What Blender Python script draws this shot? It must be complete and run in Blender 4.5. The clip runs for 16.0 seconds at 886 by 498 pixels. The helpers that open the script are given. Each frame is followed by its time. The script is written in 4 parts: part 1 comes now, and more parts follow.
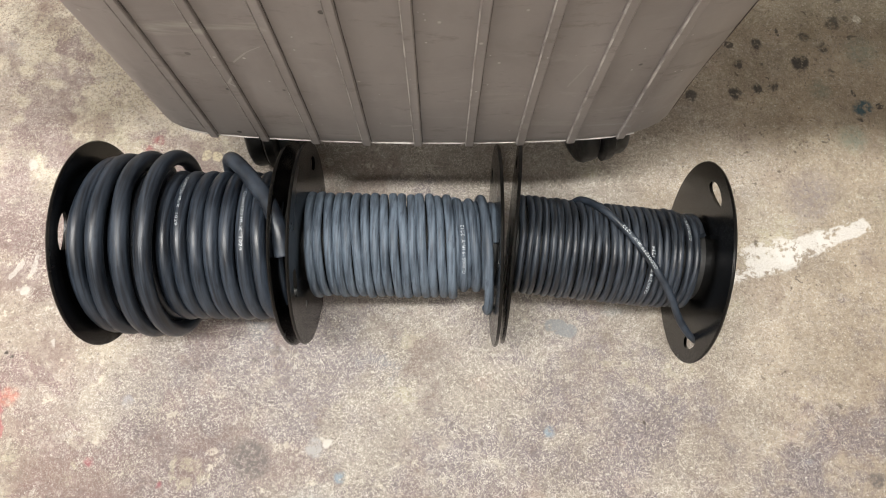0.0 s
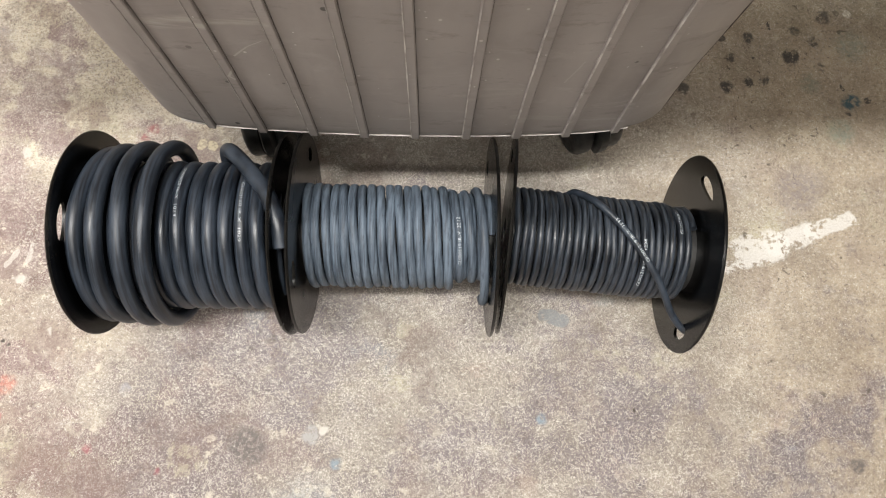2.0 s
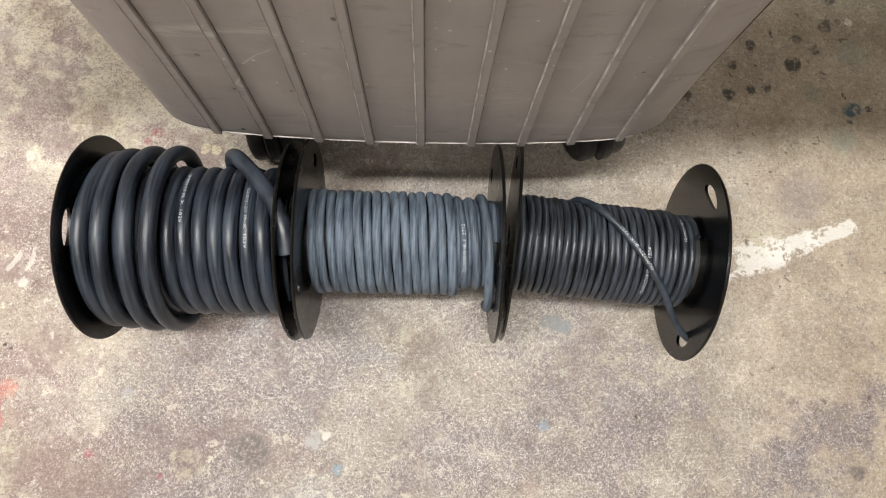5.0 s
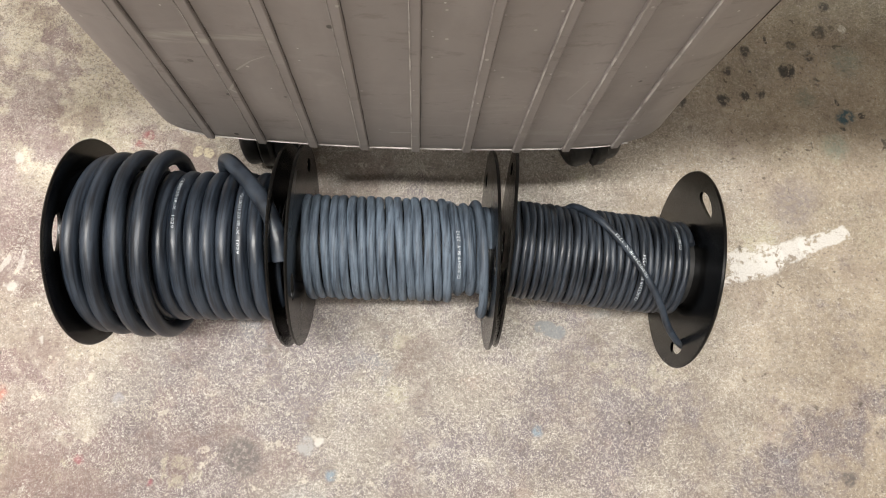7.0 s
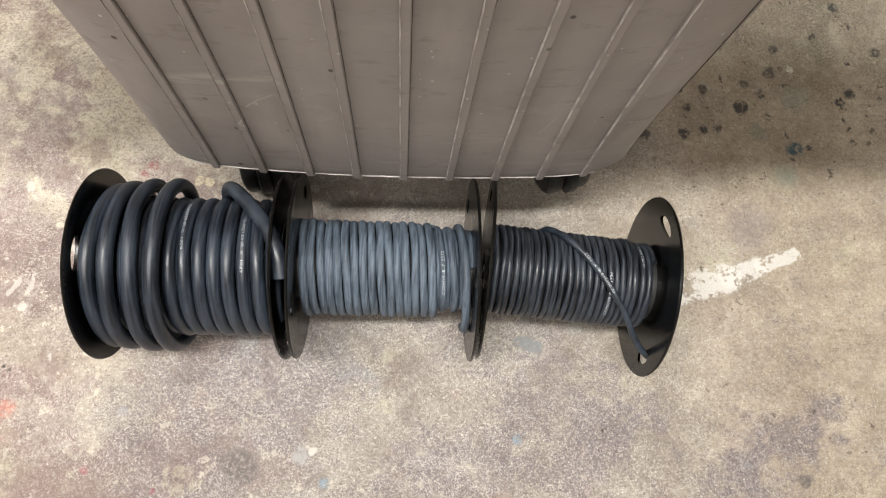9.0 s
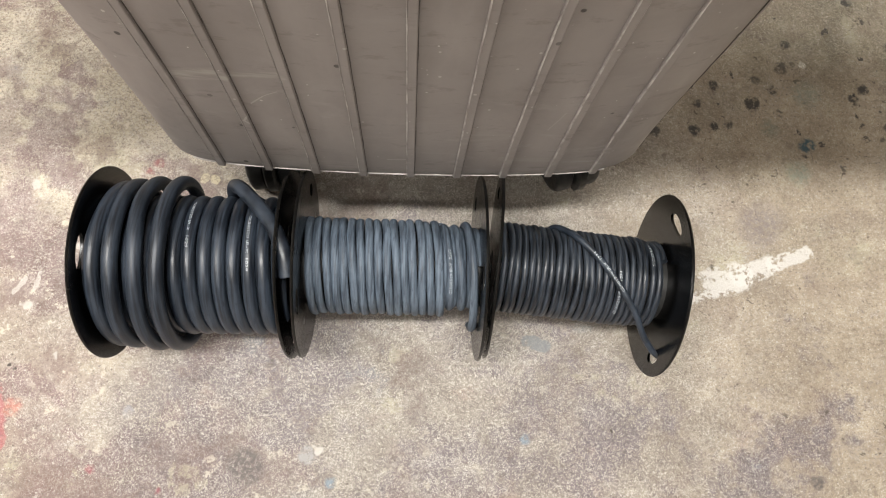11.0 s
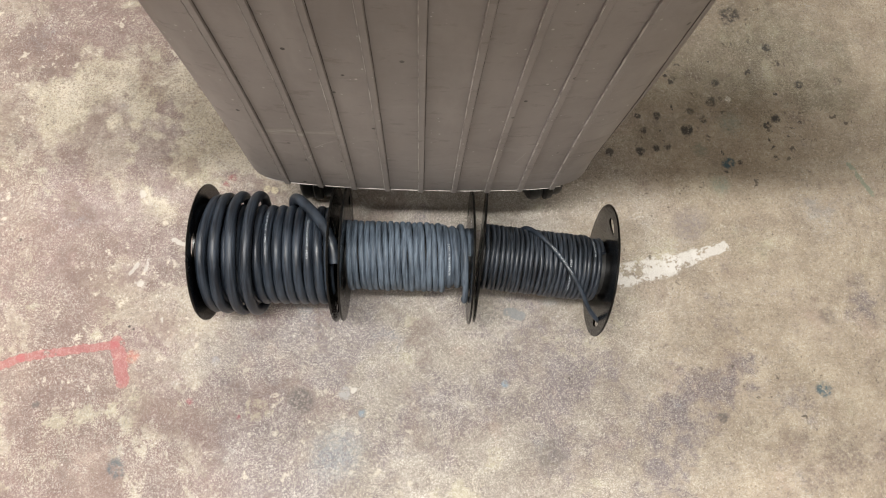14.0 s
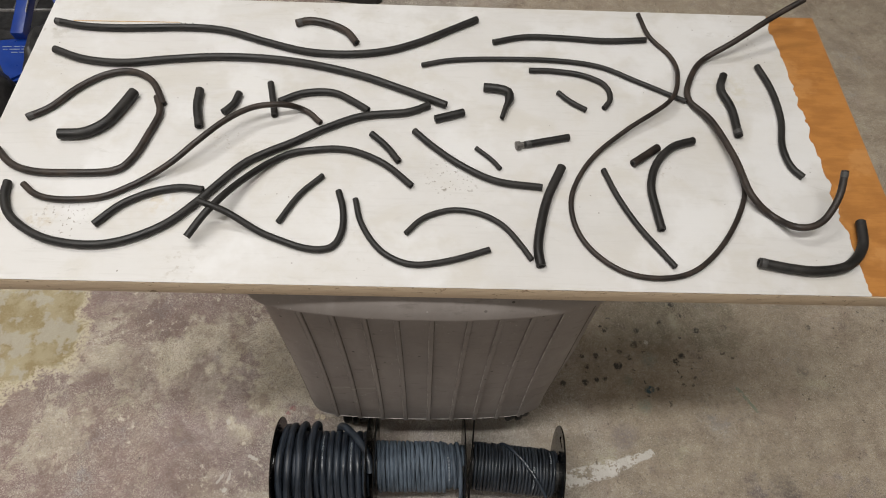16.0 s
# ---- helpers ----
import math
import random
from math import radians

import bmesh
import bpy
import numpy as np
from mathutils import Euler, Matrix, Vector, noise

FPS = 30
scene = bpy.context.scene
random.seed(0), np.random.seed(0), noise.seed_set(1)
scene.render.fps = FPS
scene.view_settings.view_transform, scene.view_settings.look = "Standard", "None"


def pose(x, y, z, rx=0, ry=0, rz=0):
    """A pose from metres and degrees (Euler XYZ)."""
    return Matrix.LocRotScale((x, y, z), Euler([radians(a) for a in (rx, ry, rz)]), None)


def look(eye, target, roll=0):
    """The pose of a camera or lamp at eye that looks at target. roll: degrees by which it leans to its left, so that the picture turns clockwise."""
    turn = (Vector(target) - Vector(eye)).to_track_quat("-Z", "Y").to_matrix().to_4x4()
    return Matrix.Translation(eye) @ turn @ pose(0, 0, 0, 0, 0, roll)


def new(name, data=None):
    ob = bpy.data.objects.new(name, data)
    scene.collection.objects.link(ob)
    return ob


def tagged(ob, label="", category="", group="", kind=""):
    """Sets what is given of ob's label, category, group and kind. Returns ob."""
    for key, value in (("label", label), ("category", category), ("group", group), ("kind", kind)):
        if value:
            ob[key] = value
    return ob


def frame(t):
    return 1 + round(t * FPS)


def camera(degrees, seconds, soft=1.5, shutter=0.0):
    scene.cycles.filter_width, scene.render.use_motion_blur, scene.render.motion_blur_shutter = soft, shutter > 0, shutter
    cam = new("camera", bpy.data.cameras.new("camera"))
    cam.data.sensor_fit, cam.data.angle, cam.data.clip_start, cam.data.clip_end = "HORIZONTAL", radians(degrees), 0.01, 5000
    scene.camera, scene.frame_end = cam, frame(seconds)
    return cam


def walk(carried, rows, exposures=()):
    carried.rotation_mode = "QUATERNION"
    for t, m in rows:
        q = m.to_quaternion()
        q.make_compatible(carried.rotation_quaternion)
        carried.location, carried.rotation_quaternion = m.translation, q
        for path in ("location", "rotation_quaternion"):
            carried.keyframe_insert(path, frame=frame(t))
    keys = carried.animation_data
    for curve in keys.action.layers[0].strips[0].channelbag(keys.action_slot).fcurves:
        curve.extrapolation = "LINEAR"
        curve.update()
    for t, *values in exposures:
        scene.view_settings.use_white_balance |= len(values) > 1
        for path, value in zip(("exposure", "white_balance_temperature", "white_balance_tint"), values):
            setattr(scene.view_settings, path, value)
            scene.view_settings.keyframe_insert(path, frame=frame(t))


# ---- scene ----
cam = camera(67.9, 16.0, soft=1.05)
PATH = [
    (0, (-0.013, -0.01, 0.589), (0.045, 0.5, -1.344), 3.4),
    (0.5, (-0.023, -0.008, 0.591), (0.047, 0.463, -1.351), 6.0),
    (1, (-0.023, -0.007, 0.598), (0.062, 0.47, -1.343), 7.6),
    (1.5, (-0.021, -0.006, 0.593), (0.062, 0.464, -1.349), 7.3),
    (2, (-0.019, -0.006, 0.597), (0.072, 0.456, -1.347), 8.2),
    (2.5, (-0.019, -0.003, 0.599), (0.077, 0.461, -1.344), 8.5),
    (3, (-0.017, -0.002, 0.598), (0.079, 0.463, -1.344), 8.5),
    (3.5, (-0.02, -0.001, 0.6), (0.074, 0.465, -1.343), 8.4),
    (4, (-0.023, -0.001, 0.6), (0.075, 0.462, -1.343), 9.1),
    (4.2, (-0.023, -0.001, 0.599), (0.073, 0.46, -1.344), 9.0),
    (6.3, (-0.03, 0.002, 0.599), (0.09, 0.464, -1.345), 12.0),
    (6.5, (-0.029, 0.003, 0.597), (0.092, 0.464, -1.345), 12.2),
    (7, (-0.027, 0.006, 0.598), (0.1, 0.461, -1.346), 13.1),
    (7.5, (-0.028, 0.004, 0.603), (0.104, 0.458, -1.341), 13.6),
    (8, (-0.032, -0.002, 0.614), (0.11, 0.461, -1.327), 14.7),
    (8.5, (-0.035, -0.011, 0.636), (0.133, 0.506, -1.288), 15.6),
    (9, (-0.033, -0.015, 0.642), (0.15, 0.53, -1.274), 15.7),
    (9.2, (-0.036, -0.012, 0.643), (0.142, 0.529, -1.275), 15.4),
    (11.3, (-0.031, -0.013, 0.632), (0.131, 0.528, -1.294), 13.9),
    (11.5, (-0.029, -0.01, 0.625), (0.131, 0.521, -1.296), 14.0),
    (12, (-0.037, 0.0, 0.613), (0.114, 0.504, -1.316), 14.0),
    (12.5, (-0.042, 0.0, 0.616), (0.1, 0.494, -1.316), 13.7),
    (13, (-0.042, -0.013, 0.675), (0.109, 0.454, -1.263), 15.0),
    (13.5, (-0.025, -0.042, 0.755), (0.129, 0.43, -1.183), 14.7),
    (14, (-0.038, -0.066, 0.848), (0.088, 0.443, -1.082), 11.4),
    (14.5, (-0.054, -0.098, 1.037), (0.085, 0.526, -0.858), 9.6),
    (15, (-0.055, -0.143, 1.147), (0.053, 0.691, -0.668), 3.7),
    (15.5, (-0.061, -0.155, 1.204), (0.072, 0.812, -0.541), 4.5),
    (16, (-0.059, -0.138, 1.226), (0.085, 0.899, -0.479), 4.8),
]
walk(cam, [(t, look(eye, target, roll)) for t, eye, target, roll in PATH],
     [(0, 0.40), (12.7, 0.40), (13.3, 0.26), (14, 0.22), (14.6, -0.30), (15, -0.54), (15.5, -0.70), (16, -0.77)])

# ---- light ----
LAMPS = [  # x, y, length, width, turn, watts
    (-0.75, -0.18, 2.6, 0.20, 0, 130),
    (-1.10, 1.40, 1.5, 0.30, 0, 64),
    # fill light added with no known source, to brighten the bin's front
    (-0.40, -1.60, 1.5, 0.30, 0, 24),
]
CEIL = 3.40
world = bpy.data.worlds.new("world")
scene.world = world
world.use_nodes = True
world.node_tree.nodes["Background"].inputs[0].default_value = (0.9, 0.95, 1.0, 1)
world.node_tree.nodes["Background"].inputs[1].default_value = 0.03
for lx, ly, ll, lw, lturn, watts in LAMPS:
    lamp = bpy.data.lights.new("tube_light", "AREA")
    lamp.shape, lamp.size, lamp.size_y, lamp.energy = "RECTANGLE", ll, lw, watts
    lamp.color = (1.0, 0.975, 0.94)
    ob = new("tube_light", lamp)
    ob.matrix_world = pose(lx, ly, CEIL - 0.085, 0, 0, lturn)


# ---- materials ----
class Mat:
    """A node material, built by small calls that return sockets."""

    def __init__(self, name, rough=0.5, metal=0.0, spec=0.5):
        self.m = bpy.data.materials.new(name)
        self.m.use_nodes = True
        self.t = self.m.node_tree
        self.b = self.t.nodes["Principled BSDF"]
        self.b.inputs["Roughness"].default_value = rough
        self.b.inputs["Metallic"].default_value = metal
        self.b.inputs["Specular IOR Level"].default_value = spec

    def n(self, kind, **inputs):
        node = self.t.nodes.new(kind)
        for k, v in inputs.items():
            self.put(node.inputs[int(k[1:]) if k[0] == "i" and k[1:].isdigit() else k], v)
        return node

    def put(self, sock, v):
        if isinstance(v, bpy.types.NodeSocket):
            self.t.links.new(v, sock)
        elif isinstance(v, (tuple, list)) and len(v) == 3 and sock.type == "RGBA":
            sock.default_value = (*v, 1)
        else:
            sock.default_value = v

    def coord(self, which="Object"):
        return self.n("ShaderNodeTexCoord").outputs[which]

    def geo(self, which="Position"):
        return self.n("ShaderNodeNewGeometry").outputs[which]

    def scaled(self, v, s):
        node = self.n("ShaderNodeMapping")
        self.put(node.inputs[0], v)
        node.inputs["Scale"].default_value = s
        return node.outputs[0]

    def noise(self, v, scale, detail=3.0, rough=0.55, dist=0.0):
        node = self.n("ShaderNodeTexNoise", Scale=scale, Detail=detail, Roughness=rough, Distortion=dist)
        self.put(node.inputs["Vector"], v)
        return node.outputs[0]

    def noise_colour(self, v, scale, detail=2.0):
        node = self.n("ShaderNodeTexNoise", Scale=scale, Detail=detail)
        self.put(node.inputs["Vector"], v)
        return node.outputs[1]

    def math(self, op, a, b=0.0, c=0.0):
        node = self.n("ShaderNodeMath")
        node.operation = op
        for s_, v in zip(node.inputs, (a, b, c)):
            self.put(s_, v)
        return node.outputs[0]

    def vec(self, op, a, b=(0, 0, 0)):
        node = self.n("ShaderNodeVectorMath")
        node.operation = op
        self.put(node.inputs[0], a)
        self.put(node.inputs[1], b)
        return node

    def step(self, v, lo, hi, a=0.0, b=1.0):
        node = self.n("ShaderNodeMapRange")
        node.interpolation_type = "SMOOTHSTEP"
        for s_, x in zip(node.inputs, (v, lo, hi, a, b)):
            self.put(s_, x)
        return node.outputs[0]

    def mix(self, f, a, b, mode="MIX"):
        node = self.n("ShaderNodeMix")
        node.data_type, node.blend_type = "RGBA", mode
        self.put(node.inputs[0], f)
        self.put(node.inputs[6], a)
        self.put(node.inputs[7], b)
        return node.outputs[2]

    def stroke(self, q, a, b, half, soft=0.15):
        """1 within half of the line from a to b, else 0."""
        along = Vector(b) - Vector(a)
        rel = self.vec("SUBTRACT", q, tuple(a)).outputs[0]
        h = self.n("ShaderNodeClamp", Value=self.math("DIVIDE", self.vec("DOT_PRODUCT", rel, tuple(along)).outputs["Value"], along.length_squared)).outputs[0]
        near = self.n("ShaderNodeVectorMath")
        near.operation = "SCALE"
        near.inputs[0].default_value = along
        self.put(near.inputs["Scale"], h)
        d = self.vec("DISTANCE", rel, near.outputs[0]).outputs["Value"]
        return self.step(d, half * (1 + soft), half * (1 - soft))

    def colour(self, v):
        self.put(self.b.inputs["Base Color"], v)
        return self

    def rough(self, v):
        self.put(self.b.inputs["Roughness"], v)
        return self

    def bump(self, h, strength=0.3, dist=0.001):
        node = self.n("ShaderNodeBump", Strength=strength, Distance=dist)
        self.put(node.inputs["Height"], h)
        self.t.links.new(node.outputs[0], self.b.inputs["Normal"])
        return self


def rubber(name, dark, light, rough, dust=0.5, ring=0.0, spec=0.5, crisp=0.16):
    """Hose rubber: dull, with chalky bloom in long streaks, dark rubbed smudges and small scuffs."""
    k = Mat(name, rough, spec=spec)
    p = k.coord()
    if ring:  # wound hose: streaks run round the spool's axis
        sep = k.n("ShaderNodeSeparateXYZ", Vector=p)
        turn = k.math("ARCTAN2", sep.outputs[2], sep.outputs[1])
        q = k.n("ShaderNodeCombineXYZ", i0=k.math("MULTIPLY", sep.outputs[0], 1.9), i1=k.math("MULTIPLY", turn, 0.0042), i2=k.math("MULTIPLY", k.vec("LENGTH", p).outputs["Value"], 0.2)).outputs[0]
        long = k.noise(q, 330, 3, 0.6)
        smudge = k.noise(k.scaled(q, (1, 2.6, 1)), 330, 4, 0.65)
    else:
        long = k.noise(p, 60, 3)
        smudge = k.noise(p, 90, 3)
    patch = k.noise(p, 22, 3)
    fine = k.noise(p, 900, 2)
    f = k.math("MULTIPLY", k.step(k.math("ADD", k.math("MULTIPLY", long, 0.66), k.math("MULTIPLY", patch, 0.34)), 0.5 - crisp, 0.5 + crisp), dust)
    f = k.math("ADD", f, k.math("MULTIPLY", k.step(fine, 0.55, 0.8), 0.10))
    rnd = k.n("ShaderNodeObjectInfo").outputs["Random"]
    col = k.mix(f, dark, light)
    col = k.mix(k.step(smudge, 0.56, 0.66, 0, 0.55), col, dark)
    col = k.mix(1.0, col, k.mix(rnd, (0.80, 0.77, 0.75), (1.06, 1.04, 1.02)), "MULTIPLY")
    k.colour(col)
    k.rough(k.step(k.math("ADD", patch, k.math("SUBTRACT", long, 0.5)), 0.3, 0.7, rough - 0.06, rough + 0.14))
    k.bump(k.math("ADD", fine, k.math("MULTIPLY", long, 0.6)), 0.12, 0.0004)
    return k.m


RUBBER_BOARD = rubber("rubber_board", (0.0058, 0.0056, 0.0054), (0.027, 0.0245, 0.0225), 0.50, 0.75, 0.0, 0.40)
RUBBER_BROWN = rubber("rubber_brown", (0.0110, 0.0082, 0.0068), (0.048, 0.034, 0.026), 0.48, 0.75, 0.0, 0.40)
RUBBER_FAT = rubber("rubber_fat", (0.0062, 0.0084, 0.0128), (0.039, 0.053, 0.075), 0.38, 0.95, 1.0, 0.50)
RUBBER_END = rubber("rubber_end", (0.0075, 0.0100, 0.0145), (0.040, 0.054, 0.076), 0.40, 0.85, 0.0, 0.50)
RUBBER_GREY = rubber("rubber_grey", (0.030, 0.041, 0.057), (0.146, 0.192, 0.250), 0.54, 1.0, 1.0, 0.4, 0.19)
RUBBER_THIN = rubber("rubber_thin", (0.0078, 0.0098, 0.0130), (0.044, 0.056, 0.074), 0.38, 1.0, 1.0, 0.5, 0.12)


def plastic_black():
    """Smooth moulded black plastic with faint handling scuffs."""
    k = Mat("plastic_black", 0.24, spec=0.34)
    p = k.geo()
    scuff = k.step(k.noise(p, 60, 5, 0.7), 0.60, 0.74)
    k.colour(k.mix(k.math("MULTIPLY", scuff, 0.5), (0.0028, 0.0027, 0.0026), (0.010, 0.0095, 0.009)))
    k.rough(k.step(k.noise(p, 14, 3), 0.3, 0.7, 0.20, 0.28))
    k.bump(k.noise(p, 30, 2), 0.03, 0.001)
    return k.m


BLACK = plastic_black()


BIN_MARKS = [  # from, to, half width, amount
    ((-0.136, 0, 0.270), (-0.108, 0, 0.276), 0.0060, 0.95), ((-0.108, 0, 0.276), (-0.072, 0, 0.280), 0.0030, 0.8),
    ((-0.107, 0, 0.219), (-0.103, 0, 0.226), 0.0008, 1.0), ((-0.098, 0, 0.240), (-0.088, 0, 0.251), 0.0006, 0.9), ((-0.088, 0, 0.251), (-0.078, 0, 0.259), 0.0004, 0.8), ((-0.107, 0, 0.219), (-0.104, 0, 0.215), 0.0007, 1.0),
    ((-0.010, 0, 0.160), (0.008, 0, 0.161), 0.0006, 0.7), ((0.080, 0, 0.165), (0.120, 0, 0.160), 0.0040, 0.35), ((0.040, 0, 0.200), (0.075, 0, 0.205), 0.0060, 0.25),
    ((-0.090, 0, 0.150), (-0.030, 0, 0.146), 0.0050, 0.30), ((0.105, 0, 0.215), (0.112, 0, 0.240), 0.0006, 0.5),
]


def plastic_bin():
    k = Mat("plastic_bin", 0.5, spec=0.4)
    p = k.coord()
    big = k.noise(p, 6, 4, 0.6)
    mid = k.noise(k.scaled(p, (1, 1, 0.35)), 26, 4, 0.6)
    col = k.mix(big, (0.204, 0.182, 0.170), (0.284, 0.256, 0.239))
    col = k.mix(k.step(mid, 0.46, 0.74, 0, 0.6), col, (0.345, 0.316, 0.298))
    # horizontal scuffs and fine pale scratches
    sc = k.noise(k.scaled(p, (6, 6, 60)), 3.0, 3, 0.6, 0.4)
    col = k.mix(k.math("MULTIPLY", k.step(sc, 0.69, 0.78, 0, 0.6), k.step(big, 0.45, 0.65)), col, (0.30, 0.275, 0.25))
    spots = k.n("ShaderNodeTexVoronoi", Scale=75.0)
    k.put(spots.inputs["Vector"], p)
    few = k.step(k.noise(p, 30, 2), 0.53, 0.57)
    col = k.mix(k.math("MULTIPLY", k.step(spots.outputs["Distance"], 0.11, 0.05), few), col, (0.5, 0.47, 0.43))
    dark = k.n("ShaderNodeTexVoronoi", Scale=31.0)
    k.put(dark.inputs["Vector"], k.vec("ADD", p, (3.1, 1.7, 0.4)).outputs[0])
    col = k.mix(k.step(dark.outputs["Distance"], 0.07, 0.045), col, (0.05, 0.045, 0.04))
    cloud = k.noise(k.vec("ADD", p, (2, 2, 2)).outputs[0], 13, 6, 0.66, 0.4)
    col = k.mix(k.step(cloud, 0.40, 0.62, 0.0, 0.42), col, (0.315, 0.285, 0.268))
    wipe = k.noise(k.scaled(p, (3, 3, 9)), 5, 6, 0.7, 0.8)
    z = k.n("ShaderNodeSeparateXYZ", Vector=p).outputs[2]
    col = k.mix(k.math("MULTIPLY", k.step(wipe, 0.54, 0.72), k.step(z, 0.32, 0.15, 0.12, 0.55)), col, (0.37, 0.345, 0.33))
    col = k.mix(k.step(k.noise(k.scaled(p, (3, 3, 9)), 9, 5, 0.7), 0.56, 0.68, 0, 0.4), col, (0.135, 0.116, 0.106))
    flecks = k.n("ShaderNodeTexVoronoi", Scale=190.0)
    k.put(flecks.inputs["Vector"], p)
    col = k.mix(k.math("MULTIPLY", k.step(flecks.outputs["Distance"], 0.16, 0.08), k.step(k.noise(k.vec("ADD", p, (5, 5, 5)).outputs[0], 45, 3), 0.60, 0.64)), col, (0.52, 0.50, 0.47))
    # wiped smear and a curled scratch
    flat = k.vec("MULTIPLY", p, (1, 0, 1)).outputs[0]
    flat = k.vec("ADD", flat, k.vec("MULTIPLY", k.vec("SUBTRACT", k.noise_colour(p, 90, 3), (0.5, 0.5, 0.5)).outputs[0], (0.0025, 0, 0.002)).outputs[0]).outputs[0]
    smear = k.step(k.noise(k.scaled(p, (3, 1, 30)), 8, 3), 0.38, 0.6)
    for a, b, half, amount in BIN_MARKS:
        f = k.math("MULTIPLY", k.stroke(flat, a, b, half, 0.4), amount)
        col = k.mix(k.math("MULTIPLY", f, smear) if half > 0.002 else f, col, (0.37, 0.345, 0.315))
    k.colour(col)
    k.rough(k.step(mid, 0.3, 0.7, 0.42, 0.6))
    k.bump(k.math("ADD", k.noise(p, 40, 3), k.math("MULTIPLY", k.noise(p, 700, 2), 0.15)), 0.12, 0.002)
    return k.m


BIN = plastic_bin()


def simple(name, a, b, scale=40, rough=0.5, metal=0.0, bump=0.1, stretch=(1, 1, 1)):
    k = Mat(name, rough, metal)
    p = k.scaled(k.coord(), stretch)
    f = k.noise(p, scale, 4)
    k.colour(k.mix(k.step(f, 0.3, 0.7), a, b))
    k.rough(k.step(k.noise(p, scale * 3, 2), 0.3, 0.7, max(0.05, rough - 0.08), rough + 0.1))
    k.bump(f, bump, 0.001)
    return k.m


EDGE_WORN = simple("worn_edge", (0.23, 0.208, 0.192), (0.48, 0.45, 0.42), 75, 0.6)
# dirt and painted-in shade beside the ribs; also the dark corner lines
CREASE_DARK = simple("crease_dark", (0.060, 0.051, 0.045), (0.150, 0.132, 0.120), 80, 0.8)
STEEL = simple("castor_steel", (0.30, 0.30, 0.29), (0.48, 0.47, 0.45), 60, 0.35, 0.9)
TYRE = simple("castor_rubber", (0.012, 0.012, 0.012), (0.035, 0.034, 0.032), 60, 0.5)
HUB = simple("castor_hub", (0.10, 0.105, 0.105), (0.17, 0.175, 0.175), 60, 0.4)
INK = simple("white_print", (0.48, 0.53, 0.57), (0.72, 0.77, 0.80), 420, 0.6)
WALL = simple("wall_paint", (0.33, 0.31, 0.285), (0.40, 0.38, 0.35), 4, 0.8)
CEILING = simple("ceiling_paint", (0.62, 0.61, 0.58), (0.70, 0.69, 0.66), 4, 0.9)
ENAMEL = simple("white_enamel", (0.7, 0.7, 0.68), (0.78, 0.78, 0.76), 20, 0.4)
BLUE = simple("blue_paint", (0.003, 0.027, 0.190), (0.006, 0.040, 0.250), 12, 0.35)
PRINT_DIM = simple("grey_print", (0.20, 0.24, 0.32), (0.30, 0.34, 0.42), 60, 0.5)
WIRE = simple("shelf_wire", (0.22, 0.22, 0.22), (0.40, 0.40, 0.40), 60, 0.35, 0.8)
CAST = simple("dark_casting", (0.012, 0.012, 0.013), (0.035, 0.034, 0.034), 60, 0.5)
SCRAPE = simple("bare_tan_wood", (0.42, 0.26, 0.12), (0.58, 0.40, 0.22), 60, 0.7)
BORE = simple("hose_bore", (0.003, 0.003, 0.003), (0.008, 0.008, 0.008), 300, 0.8)
BAND = simple("clamp_print", (0.030, 0.029, 0.028), (0.060, 0.057, 0.054), 200, 0.6)
CLAMP = simple("clamp_metal", (0.10, 0.095, 0.088), (0.22, 0.205, 0.19), 160, 0.55, 0.7)


def glow(name, colour, power):
    k = Mat(name)
    k.b.inputs["Emission Color"].default_value = (*colour, 1)
    k.b.inputs["Emission Strength"].default_value = power
    return k.m


TUBE_GLOW = glow("tube_glow", (1.0, 0.96, 0.89), 3.0)


BOARD_STAINS = [  # u, v, radius, colour, amount, specks or wash
    (-0.419, 0.072, 0.012, (0.42, 0.34, 0.22), 0.55, False), (-0.399, 0.068, 0.022, (0.16, 0.13, 0.10), 0.8, True), (-0.307, 0.101, 0.016, (0.46, 0.38, 0.26), 0.5, False),
    (0.005, 0.138, 0.022, (0.16, 0.14, 0.11), 0.8, True), (0.351, 0.282, 0.025, (0.44, 0.40, 0.30), 0.45, False), (0.451, 0.257, 0.010, (0.4, 0.37, 0.3), 0.4, False),
    (-0.476, 0.355, 0.015, (0.38, 0.36, 0.32), 0.5, False), (-0.215, 0.166, 0.020, (0.4, 0.38, 0.34), 0.35, False), (-0.470, 0.300, 0.018, (0.38, 0.36, 0.33), 0.4, True),
]


